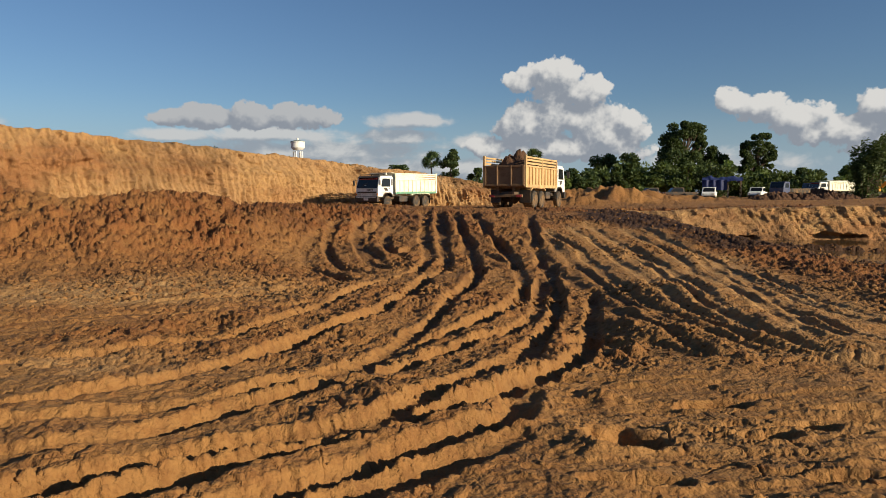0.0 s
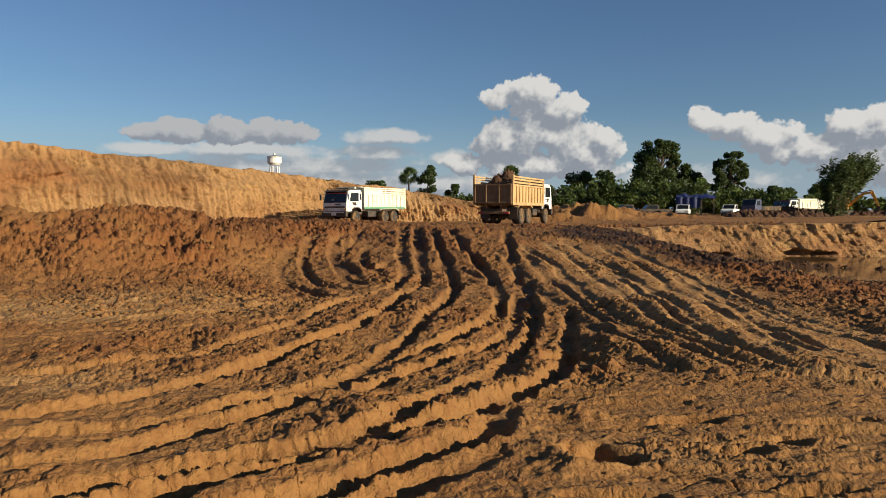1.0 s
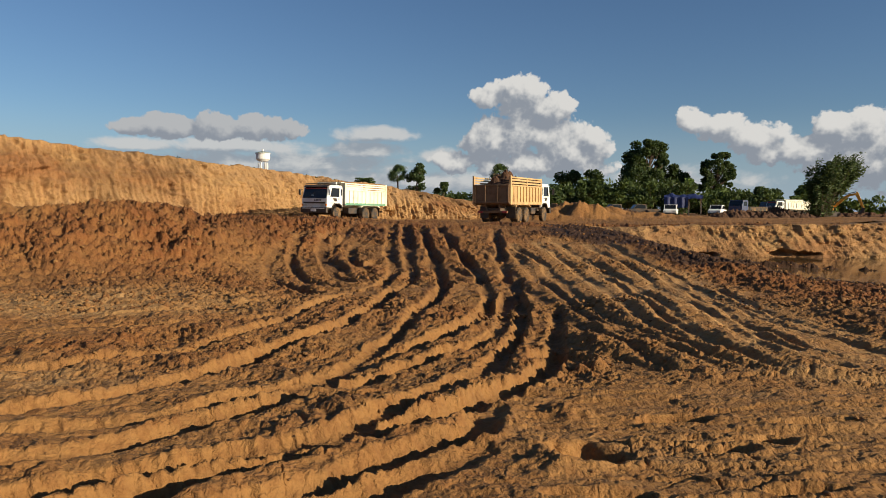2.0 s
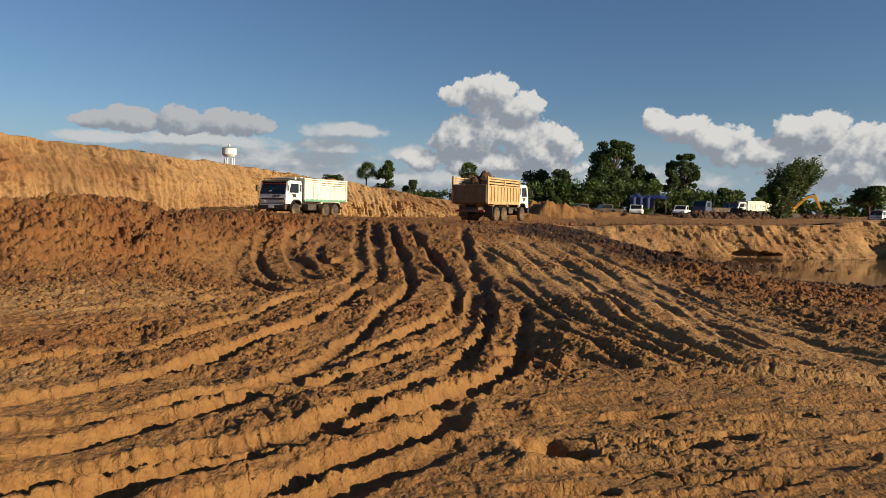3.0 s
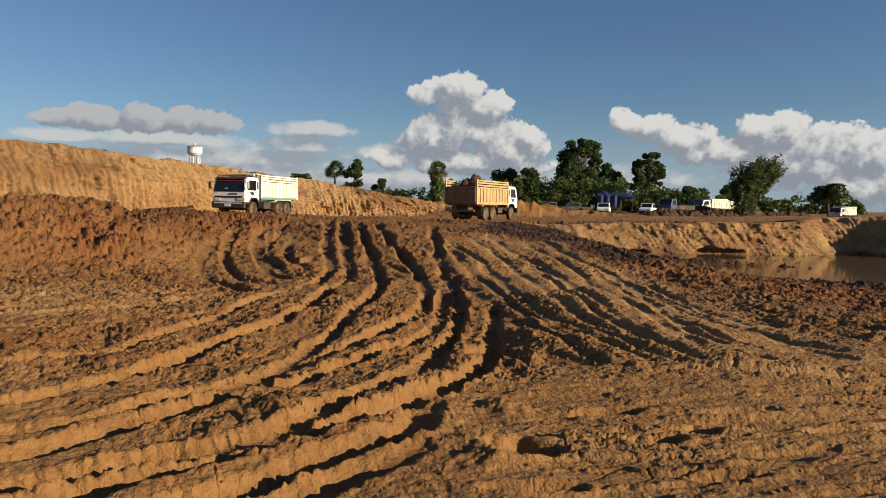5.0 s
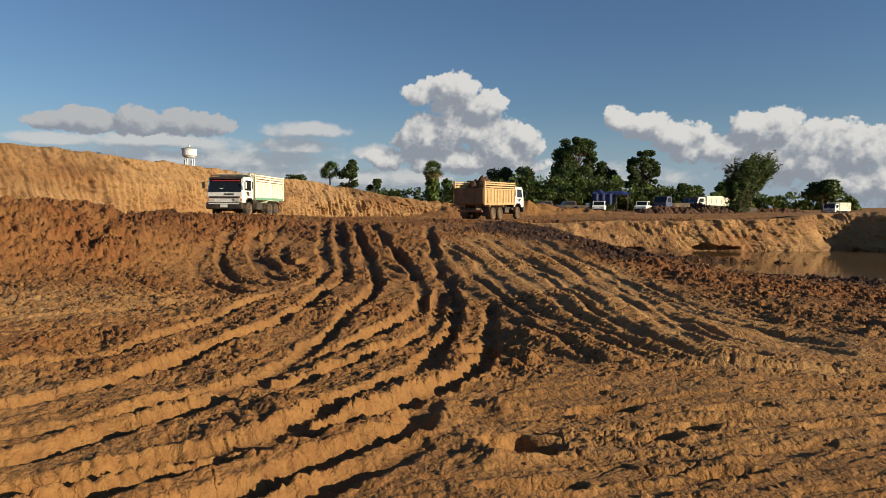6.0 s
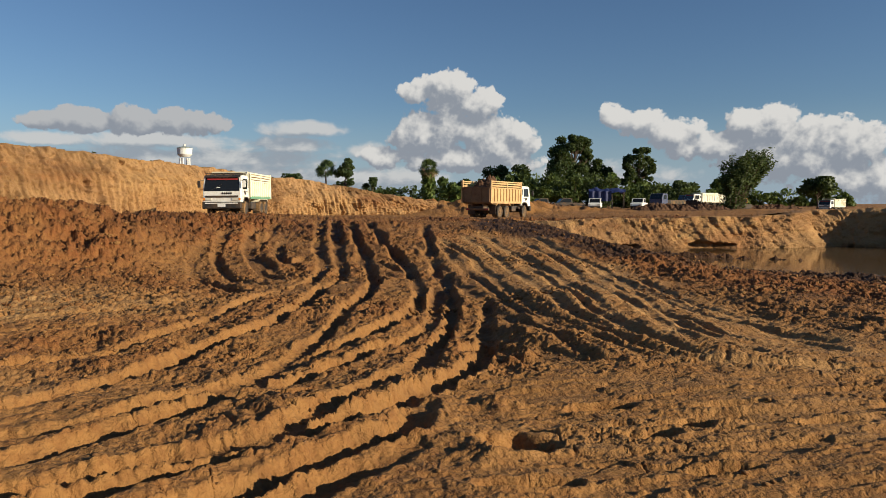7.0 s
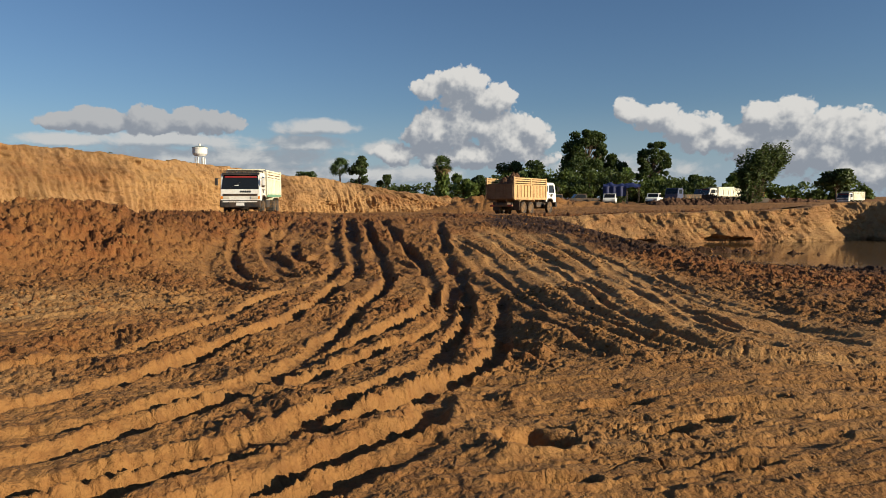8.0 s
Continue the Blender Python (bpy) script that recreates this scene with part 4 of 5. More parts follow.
        mesh_part("soil_load", v, f, M_LOAD, truck, "heaped dark brown lumpy soil")
    # cab
    side = [(4.05, 0.95), (4.05, 2.45), (4.2, 2.62), (5.45, 2.62), (5.72, 2.5), (5.98, 1.62), (6.0, 0.95), (5.38, 0.95), (5.3, 1.12), (5.05, 1.26), (4.45, 1.26), (4.2, 1.12), (4.12, 0.95)]
    cab = part("cab", prism(side, -1.15, 1.15, 0.035), m_cab, truck, "", False)
    glass = [(5.735, 2.46), (5.99, 1.64)]
    n = Vector((0.82, 0, 0.26)).normalized() * 0.018
    ws = bmesh.new()
    q = [(glass[0][0], -1.0, glass[0][1]), (glass[0][0], 1.0, glass[0][1]), (glass[1][0], 1.08, glass[1][1]), (glass[1][0], -1.08, glass[1][1])]
    a = [ws.verts.new(Vector(p) + n) for p in q]
    b = [ws.verts.new(Vector(p) - n) for p in q]
    ws.faces.new(a), ws.faces.new(b[::-1])
    for i in range(4):
        ws.faces.new((a[i], a[(i + 1) % 4], b[(i + 1) % 4], b[i]))
    bmesh.ops.recalc_face_normals(ws, faces=ws.faces[:])
    wind = part("windscreen", ws, M_GLASS, cab)
    part("wiper", rod((6.04, -0.7, 1.64), (5.9, 0.0, 2.05), 0.012), M_BLACK, cab)
    part("sun_visor", prism([(5.62, 2.62), (5.9, 2.5), (5.9, 2.46), (5.66, 2.54)], -1.08, 1.08, 0.008), M_BLACK, cab)
    for s in (-1, 1):
        y = s * 1.152
        door = part("door", block(4.35, 5.62, y, y + 0.016 * s, 1.28, 2.5, 0.006), m_cab, cab)
        pane = prism([(4.5, 1.75), (4.5, 2.4), (5.42, 2.4), (5.6, 1.75)], y + 0.014 * s, y + 0.026 * s)
        part("side_window", pane, M_GLASS, cab)
        part("door_handle", block(4.5, 4.68, y + 0.016 * s, y + 0.05 * s, 1.58, 1.63, 0.008), M_BLACK, cab)
        part("vent_mark", prism([(4.75, 1.42), (4.85, 1.66), (5.35, 1.66), (5.1, 1.42)], y + 0.015 * s, y + 0.022 * s), M_BLACK, cab)
        part("rear_quarter_window", block(4.14, 4.3, y, y + 0.012 * s, 1.85, 2.35, 0.004), M_GLASS, cab)
        arm = part("mirror_arm", rod((5.75, s * 1.12, 2.3), (6.0, s * 1.38, 2.25), 0.015), M_BLACK, cab)
        rod((5.95, s * 1.14, 1.75), (6.0, s * 1.38, 1.85), 0.015)
        part("mirror", block(5.95, 6.02, s * 1.28, s * 1.46, 1.85, 2.28, 0.025), M_WHITE if s > 0 else M_BLACK, cab)
        part("headlamp", block(6.0, 6.035, s * 0.62, s * 1.0, 1.06, 1.22, 0.012), M_LAMP, cab)
        part("indicator", block(5.98, 6.03, s * 1.02, s * 1.14, 1.06, 1.22, 0.01), M_AMBER, cab)
        part("step", block(4.6, 5.1, s * 1.0, s * 1.18, 0.55, 0.6, 0.01), M_STEEL, cab)
        part("wheel_arch", prism([(4.1, 0.9), (4.2, 1.14), (4.45, 1.28), (5.05, 1.28), (5.3, 1.14), (5.4, 0.9), (5.34, 0.9), (5.25, 1.1), (5.02, 1.22), (4.48, 1.22), (4.25, 1.1), (4.16, 0.9)], s * 0.75, s * 1.19), M_BLACK, cab)
    grille = part("grille", block(5.99, 6.02, -1.0, 1.0, 1.24, 1.36, 0.008), M_BLACK, cab)
    for k in range(3):
        part("grille_bar", block(6.02, 6.03, -0.95, 0.95, 1.255 + k * 0.035, 1.267 + k * 0.035), M_STEEL, grille)
    part("bumper", block(5.86, 6.12, -1.18, 1.18, 0.55, 0.98, 0.05), M_BLACK, cab, "black mud-splashed steel bumper")
    part("bumper_stripe", block(6.115, 6.13, -1.0, 1.0, 0.86, 0.92, 0.004), m_cab, cab)
    part("number_plate", block(6.12, 6.135, -0.24, 0.24, 0.66, 0.84, 0.004), M_PLATE, cab)
    for k in range(5):
        part("badge", block(6.0, 6.012, 0.0 + k * 0.13, 0.09 + k * 0.13, 1.44, 1.55, 0.004), M_BLACK, cab)
    part("windscreen_sticker", block(5.84, 5.87, -0.9, 0.95, 2.3, 2.38, m=Matrix.Translation((-0.03, 0, 0.02))), M_RED, cab)
    part("dash_card", block(5.93, 5.95, -0.35, -0.1, 1.78, 1.88), M_PLATE, cab)
    if roof_rack:
        rack = rod((4.2, -1.05, 2.72), (5.6, -1.05, 2.72), 0.025)
        for y in (-0.5, 0.0, 0.5, 1.05):
            rod((4.2, y, 2.72), (5.6, y, 2.72), 0.02, bm=rack)
        for x in (4.2, 5.6):
            rod((x, -1.05, 2.72), (x, 1.05, 2.72), 0.025, bm=rack)
            for y in (-1.0, 1.0):
                rod((x, y, 2.6), (x, y, 2.72), 0.02, bm=rack)
        part("roof_rack", rack, M_STEEL, cab)
        part("roof_horn", lathe([(0.02, 0), (0.03, 0.25), (0.1, 0.4)], 12), M_LAMP, cab).location = (5.2, 1.0, 2.76)
    part("cab_back", block(3.95, 4.06, -1.05, 1.05, 0.98, 2.5, 0.02), M_BLACK, truck)
    wheels = []
    for s in (-1, 1):
        wheels.append(wheel(truck, 4.75, s * 1.02, 0.28, s))
        for x in (1.0, -0.3):
            wheels.append(wheel(truck, x, s * 0.99, 0.52, s))
    return truck, wheels


loaded_truck, loaded_wheels = dump_truck("ten-wheel dump truck with ochre tipper body heaped with soil", M_OCHRE, M_RUSTY_SHADED, 2.9, 1.25, group="dump trucks")
empty_truck, empty_wheels = dump_truck("white-cab dump truck with empty cream slatted tipper body", M_CREAM, M_CREAM, 2.85, 0, M_GREEN, 1.22, True, group="dump trucks")
empty_truck.scale = (0.93, 0.93, 0.93)
far_truck, _ = dump_truck("muddy cream dump truck parked on the clay plateau", M_CREAM, M_CREAM, 2.85, 0, None, 1.22, group="dump trucks")
far_truck.matrix_world = pose(69, 121.6, lay(69, 121.6) + 0.02, 0, 0, 193.6)
far_truck_b = copy_thing(far_truck, pose(103.5, 134.0, lay(103.5, 134.0) + 0.02, 0, 0, 212))
tagged(far_truck_b, "cream dump truck parked beyond the pond")


# ---- other machines and vehicles ----
def pickup(m_body, label):
    car = tagged(new("pickup_truck"), label, "pickup truck", "parked pickups")
    prof = [(-2.5, 0.45), (-2.5, 1.05), (-0.7, 1.05), (-0.6, 1.7), (0.75, 1.7), (1.25, 1.1), (2.3, 1.0), (2.45, 0.8), (2.45, 0.45)]
    body = part("body", prism(prof, -0.85, 0.85, 0.05), m_body, car)
    part("bed", block(-2.4, -0.75, -0.72, 0.72, 1.03, 1.06), M_BLACK, body)
    for s in (-1, 1):
        part("side_window", prism([(-0.5, 1.12), (-0.45, 1.6), (0.7, 1.6), (1.1, 1.12)], s * 0.85, s * 0.862), M_GLASS, body)
        for x in (-1.6, 1.55):
            w = part("wheel", lathe([(0.05, -0.1), (0.22, -0.1), (0.34, -0.1), (0.36, 0), (0.34, 0.1), (0.22, 0.1), (0.05, 0.06)], 18), M_RUBBER, car)
            w.location = (x, s * 0.76, 0.36)
        part("headlamp", block(2.42, 2.46, s * 0.5, s * 0.8, 0.72, 0.88, 0.01), M_LAMP, body)
    part("windscreen", prism([(0.79, 1.62), (1.22, 1.12), (1.235, 1.125), (0.8, 1.64)], -0.72, 0.72), M_GLASS, body)
    part("bumper", block(2.42, 2.56, -0.85, 0.85, 0.42, 0.62, 0.03), M_BLACK, body)
    return car


def place(ob, x, y, heading, dz=0.02):
    ob.matrix_world = pose(x, y, lay(x, y) + dz, 0, 0, heading)
    return ob


white_pickup = place(pickup(M_WHITE, "small white pickup parked on the plateau"), 36.3, 96, 246)
place(copy_thing(white_pickup, pose(0, 0, 0)), 44.0, 98.5, 236)
grey_pickup = place(pickup(M_STEEL, "dark muddy pickup parked among the machines"), 33.0, 99, 178)
place(copy_thing(grey_pickup, pose(0, 0, 0)), 30.0, 101, 185)


def excavator():
    ex = tagged(new("excavator"), "orange-yellow tracked excavator with its arm raised", "excavator")
    for s in (-1, 1):
        track = part("track", prism([(-1.7, 0.2), (-1.95, 0.5), (-1.7, 0.85), (1.7, 0.85), (1.95, 0.5), (1.7, 0.2), (1.4, 0.0), (-1.4, 0.0)], s * 0.8, s * 1.35, 0.05), M_STEEL, ex)
        for k in range(5):
            part("roller", lathe([(0.05, -0.3), (0.17, -0.3), (0.17, 0.3), (0.05, 0.3)], 12), M_BLACK, track).location = (-1.2 + 0.6 * k, s * 1.08, 0.25)
    house = part("upper_house", block(-2.1, 1.2, -1.3, 1.3, 1.05, 1.95, 0.1), M_YELLOW, ex)
    part("counterweight", block(-2.5, -1.9, -1.25, 1.25, 1.1, 1.9, 0.12), M_STEEL, house)
    part("cabin", block(-0.3, 1.35, 0.35, 1.3, 1.9, 2.95, 0.08), M_YELLOW, house)
    part("cabin_glass", block(0.0, 1.37, 0.45, 1.31, 2.1, 2.8, 0.02), M_GLASS, house)
    part("boom", prism([(1.0, 1.6), (1.1, 1.9), (2.6, 3.5), (3.4, 4.0), (4.6, 4.2), (4.6, 3.85), (3.6, 3.6), (2.95, 3.15), (1.6, 1.7)], -0.25, 0.25, 0.03), M_YELLOW, house)
    part("dipper_arm", prism([(4.6, 4.5), (4.9, 4.2), (5.9, 1.6), (5.6, 1.5), (4.4, 3.9)], -0.18, 0.18, 0.03), M_YELLOW, house)
    part("bucket", prism([(5.5, 1.7), (6.0, 1.6), (5.9, 0.8), (5.2, 0.4), (4.9, 0.6), (5.3, 1.0)], -0.5, 0.5, 0.03), M_STEEL, house)
    part("hydraulic_ram", rod((1.3, 0.3, 1.5), (2.8, 0.3, 3.4), 0.08), M_STEEL, house)
    part("dipper_ram", rod((2.8, 0, 3.9), (4.5, 0, 4.4), 0.07), M_STEEL, house)
    return ex, house


digger, digger_house = excavator()
place(digger, 67.1, 110.2, 0)
digger.scale = (0.9, 0.9, 0.9)


def tarp_shelter():
    sh = tagged(new("tarpaulin_shelter"), "blue tarpaulin roof on dark posts over machinery", "shelter")
    for x in (-4, -1.3, 1.3, 4):
        for y in (-2, 2):
            part("post", rod((x, y, 0), (x, y, 2.6), 0.06), M_STEEL, sh)
    nx, ny = 28, 14
    gx, gy = np.meshgrid(np.linspace(-4.4, 4.4, nx), np.linspace(-2.5, 2.5, ny))
    z = 3.35 - 0.3 * np.abs(gy) - 0.18 * np.abs(np.sin(gx * 1.2)) + 0.25 * fbm(gx * 0.7, gy * 0.7, 3, 2)
    verts = np.stack([gx.ravel(), gy.ravel(), z.ravel()], 1)
    verts = np.r_[verts, verts - (0, 0, 0.03)]
    k = nx * ny
    faces = [(j * nx + i, j * nx + i + 1, (j + 1) * nx + i + 1, (j + 1) * nx + i) for j in range(ny - 1) for i in range(nx - 1)]
    faces += [tuple(q + k for q in f[::-1]) for f in faces]
    mesh_part("tarpaulin", verts, faces, M_BLUE, sh)
    gx, gz = np.meshgrid(np.linspace(-4.4, 1.0, 22), np.linspace(1.2, 2.7, 8))
    gy = -2.5 + 0.12 * np.sin(gx * 4) + 0.1 * fbm(gx, gz, 2, 4)
    verts = np.stack([gx.ravel(), gy.ravel(), gz.ravel()], 1)
    verts = np.r_[verts, verts + (0, 0.03, 0)]
    faces = [(j * 22 + i, j * 22 + i + 1, (j + 1) * 22 + i + 1, (j + 1) * 22 + i) for j in range(7) for i in range(21)]
    faces += [tuple(q + 176 for q in f[::-1]) for f in faces]
    mesh_part("hanging_tarpaulin", verts, faces, M_BLUE, sh)
    return sh


shelter = place(tarp_shelter(), 40.6, 102.5, -20)
shelter.scale = (0.62, 0.7, 1.0)


def dark_lorry(label):
    """A parked six-wheel lorry, with a plain platform body."""
    lo = tagged(new("lorry"), label, "lorry", "parked lorries")
    cab = part("cab", prism([(1.6, 0.7), (1.6, 2.3), (1.8, 2.5), (3.0, 2.5), (3.35, 1.6), (3.4, 0.7)], -1.1, 1.1, 0.06), M_DARKBLUE, lo)
    part("windscreen", prism([(3.06, 2.4), (3.38, 1.62), (3.4, 1.63), (3.08, 2.42)], -0.95, 0.95), M_GLASS, cab)
    for s in (-1, 1):
        part("side_window", block(2.0, 2.9, s * 1.1, s * 1.115, 1.6, 2.25, 0.005), M_GLASS, cab)
        for x in (-2.2, 2.5):
            part("wheel", lathe([(0.1, -0.15), (0.45, -0.15), (0.48, 0), (0.45, 0.15), (0.1, 0.12)], 18), M_RUBBER, lo).location = (x, s * 0.95, 0.48)
        part("side_board", block(-4.0, 1.4, s * 1.15, s * 1.2, 1.0, 1.5), M_RUBBER, lo)
    part("platform", block(-4.0, 1.4, -1.2, 1.2, 0.85, 1.0, 0.02), M_RUBBER, lo)
    part("bumper", block(3.35, 3.5, -1.1, 1.1, 0.45, 0.75, 0.03), M_STEEL, lo)
    return lo


lorry = place(dark_lorry("dark blue lorry parked beside the tarpaulin shelter"), 52, 106, 215)
far_lorry = place(copy_thing(lorry, pose(0, 0, 0)), 66.5, 123.5, 190)
tagged(far_lorry, "dark lorry parked behind the cream dump truck")


def dark_heap(x, y, w, d, h, seed):
    v, f = heap_mesh(-w, w, -d, d, -0.25, h, seed)
    hp = mesh_part("spoil_heap", v, f, M_LOAD, None)
    hp.location = (x, y, lay(x, y))
    return tagged(hp, "dark heap of tipped soil and rubble on the plateau", "spoil heap", "dark heaps")


for k, row in enumerate([(46.5, 95.5, 5.5, 2.2, 1.15), (53.5, 97, 5.0, 2.0, 1.0), (33.0, 93.5, 5.0, 1.5, 0.55), (59.5, 112, 4.0, 2.0, 1.3), (24.5, 86, 6.0, 2.5, 0.9), (74, 112, 7.0, 2.0, 0.9)]):
    dark_heap(*row, 3 + k)


def water_tower():
    t = tagged(new("water_tower"), "white concrete water tower with a round tank", "water tower")
    tank = part("tank", lathe([(0.3, 19.6), (1.9, 19.7), (2.72, 20.5), (2.8, 20.7), (2.8, 22.9), (2.7, 23.0)], 28, "Z"), M_CONCRETE, t)
    part("tank_roof", lathe([(2.98, 22.9), (2.9, 23.05), (1.6, 23.4), (0.5, 23.65), (0.1, 23.7)], 28, "Z"), M_ROOF, tank, "weathered grey-green conical tank roof")
    part("tank_rim", lathe([(2.8, 22.6), (2.95, 22.6), (2.95, 22.95), (2.8, 22.95)], 28, "Z"), M_CONCRETE, tank)
    part("roof_hatch", lathe([(0.4, 23.6), (0.4, 24.4), (0.1, 24.5)], 12, "Z"), M_CONCRETE, tank)
    for k in range(6):
        a = math.pi * k / 3 + 0.3
        x, y = 1.75 * math.cos(a), 1.75 * math.sin(a)
        part("column", rod((x * 1.15, y * 1.15, -1), (x, y, 19.2), 0.28), M_CONCRETE, t)
    for z in (6, 12.5):
        part("ring_beam", lathe([(1.7, z), (2.1, z), (2.1, z + 0.4), (1.7, z + 0.4)], 12, "Z"), M_CONCRETE, t)
    return t


tower = water_tower()
tower.matrix_world = pose(-52.1, 254.5, 0)
tower.scale = (0.88, 0.88, 0.91)


# ---- trees ----
def leaf_cloud(rng, centres, radii, count, size, squash=0.8):
    """Loose leaves about the centres: two crossed-over corners each, all separate."""
    n = len(centres)
    pick = rng.randint(0, n, count)
    d = rng.normal(size=(count, 3))
    d /= np.linalg.norm(d, axis=1)[:, None]
    p = centres[pick] + d * (radii[pick] * rng.rand(count) ** 0.4)[:, None] * (1, 1, squash)
    u = rng.normal(size=(count, 3))
    u /= np.linalg.norm(u, axis=1)[:, None]
    w = np.cross(u, rng.normal(size=(count, 3)))
    w /= np.linalg.norm(w, axis=1)[:, None]
    s = size * (0.6 + 0.8 * rng.rand(count))[:, None]
    verts = np.stack([p - u * s, p + w * s * 0.55, p + u * s, p - w * s * 0.55], 1).reshape(-1, 3)
    faces = np.arange(count * 4).reshape(-1, 4)
    return verts, faces


def leaves_part(name, verts, faces, mat, parent, label=""):
    me = bpy.data.meshes.new(name)
    me.vertices.add(len(verts))
    me.vertices.foreach_set("co", verts.astype(np.float32).ravel())
    me.loops.add(faces.size)
    me.loops.foreach_set("vertex_index", faces.ravel().astype(np.int32))
    me.polygons.add(len(faces))
    me.polygons.foreach_set("loop_start", np.arange(0, faces.size, faces.shape[1], dtype=np.int32))
    me.update(calc_edges=True)
    me.materials.append(mat)
    ob = new(name, me)
    ob.parent = parent
    return tagged(ob, label)


def tree(x, y, top, width, label, mat, seed, bare=0.3, leaves=2200, size=0.42, clumps=16, lean=0.0, base=None, category="tree", lobes=None):
    """A trunk that forks into limbs, each of which carries clumps of leaves."""
    rng = np.random.RandomState(seed)
    z0 = (lay(x, y) if base is None else base) - 0.2
    high = top - z0
    t = tagged(new("tree"), label, category)
    t.location = (x, y, z0)
    stem = bmesh.new()
    pts, r = [Vector((0, 0, 0))], 0.028 * high + 0.05
    for k in range(1, 5):
        pts.append(Vector((lean * high * k / 8 + rng.normal() * 0.03 * high, rng.normal() * 0.02 * high, high * (bare + 0.35) * k / 4)))
    for k in range(4):
        rod(pts[k], pts[k + 1], r * (1 - 0.18 * k), r * (1 - 0.18 * (k + 1)), 8, stem)
    part("trunk", stem, M_BARK, t, "", True)
    centres, radii, limbs = [], [], bmesh.new()
    for k in range(clumps):
        a, h = rng.rand() * 2 * math.pi, rng.rand()
        zz = bare + (1 - bare) * (0.12 + 0.80 * h)
        spread = width * 0.5 * math.sqrt(max(0.05, 1 - (2 * (0.12 + 0.8 * h) - 0.85) ** 2)) * (0.45 + 0.5 * rng.rand())
        if lobes:
            # clumps on the skin of the crown's lobes: (sideways, height, half width, half height)
            lx, lz, lw, lh = lobes[k % len(lobes)]
            e = math.asin(rng.uniform(-0.7, 1))
            c = Vector((lx + lw * math.cos(a) * math.cos(e) * 0.8, lw * math.sin(a) * math.cos(e) * 0.8, lz + lh * math.sin(e) * 0.8))
            centres.append(c)
            radii.append(min(lw, lh) * (0.42 + 0.3 * rng.rand()))
            start = pts[1].lerp(pts[4], min(1, max(0, c.z / high - 0.15)))
            rod(start, c, r * 0.28, r * 0.06, 5, limbs)
            continue
        c = Vector((math.cos(a) * spread + lean * high * zz * 0.6, math.sin(a) * spread, zz * high))
        centres.append(c)
        radii.append(width * (0.17 + 0.1 * rng.rand()))
        start = pts[2].lerp(pts[4], 0.2 + 0.8 * h)
        mid = start.lerp(c, 0.55) + Vector((0, 0, 0.06 * high))
        rod(start, mid, r * 0.32, r * 0.2, 5, limbs)
        rod(mid, c, r * 0.2, r * 0.06, 5, limbs)
    part("branching", limbs, M_BARK, t)
    v, f = leaf_cloud(rng, np.array(centres), np.array(radii), int(leaves * 1.9), size)
    v[:, 2] = np.minimum(v[:, 2], high)
    leaves_part("crown", v, f, mat, t)
    return t


def palm(x, y, top, label, seed, fan=1.9, skirt=False, base=None):
    rng = np.random.RandomState(seed)
    z0 = (lay(x, y) if base is None else base) - 0.2
    high = top - z0 - fan * 0.7
    t = tagged(new("palm_tree"), label, "palm tree")
    t.location = (x, y, z0)
    trunk = bmesh.new()
    for k in range(5):
        rod((0.1 * math.sin(k), 0, high * k / 5), (0.1 * math.sin(k + 1), 0, high * (k + 1) / 5), 0.26 - 0.015 * k, 0.25 - 0.015 * k, 8, trunk)
    part("trunk", trunk, M_BARK, t, "", True)

    def fans(count, low, up, mat, name, reach):
        verts, faces = [], []
        for _ in range(count):
            a, e = rng.rand() * 2 * math.pi, math.radians(low + (up - low) * rng.rand())
            d = Vector((math.cos(a) * math.cos(e), math.sin(a) * math.cos(e), math.sin(e)))
            u = d.cross(Vector((0, 0, 1))).normalized()
            u = (u + d.cross(u) * rng.normal() * 0.9).normalized()
            w = u.cross(d)
            o = Vector((0.1, 0, high)) + d * reach * 0.5
            for b in np.linspace(-1.9, 1.9, 15):
                tip = o + (d * math.cos(b) + u * math.sin(b)) * reach * 0.62 + w * (rng.normal() * 0.1) - Vector((0, 0, 0.12))
                l = (d * math.cos(b + 0.1) + u * math.sin(b + 0.1)) * reach * 0.35
                m = (d * math.cos(b - 0.1) + u * math.sin(b - 0.1)) * reach * 0.35
                i = len(verts)
                verts += [o, o + l, tip, o + m]
                faces.append((i, i + 1, i + 2, i + 3))
        leaves_part(name, np.array(verts), np.array(faces), mat, t)
    fans(30, -25, 88, M_PALM, "crown", fan)
    if skirt:
        fans(26, -80, -20, M_DRYLEAF, "dry_skirt", fan * 0.9)
        v, f = leaf_cloud(rng, np.array([(0, 0, high * h) for h in (0.25, 0.4, 0.55, 0.7, 0.85)]), np.full(5, 1.1), 900, 0.35, 1.4)
        leaves_part("climber", v, f, M_LEAF, t)
    return t


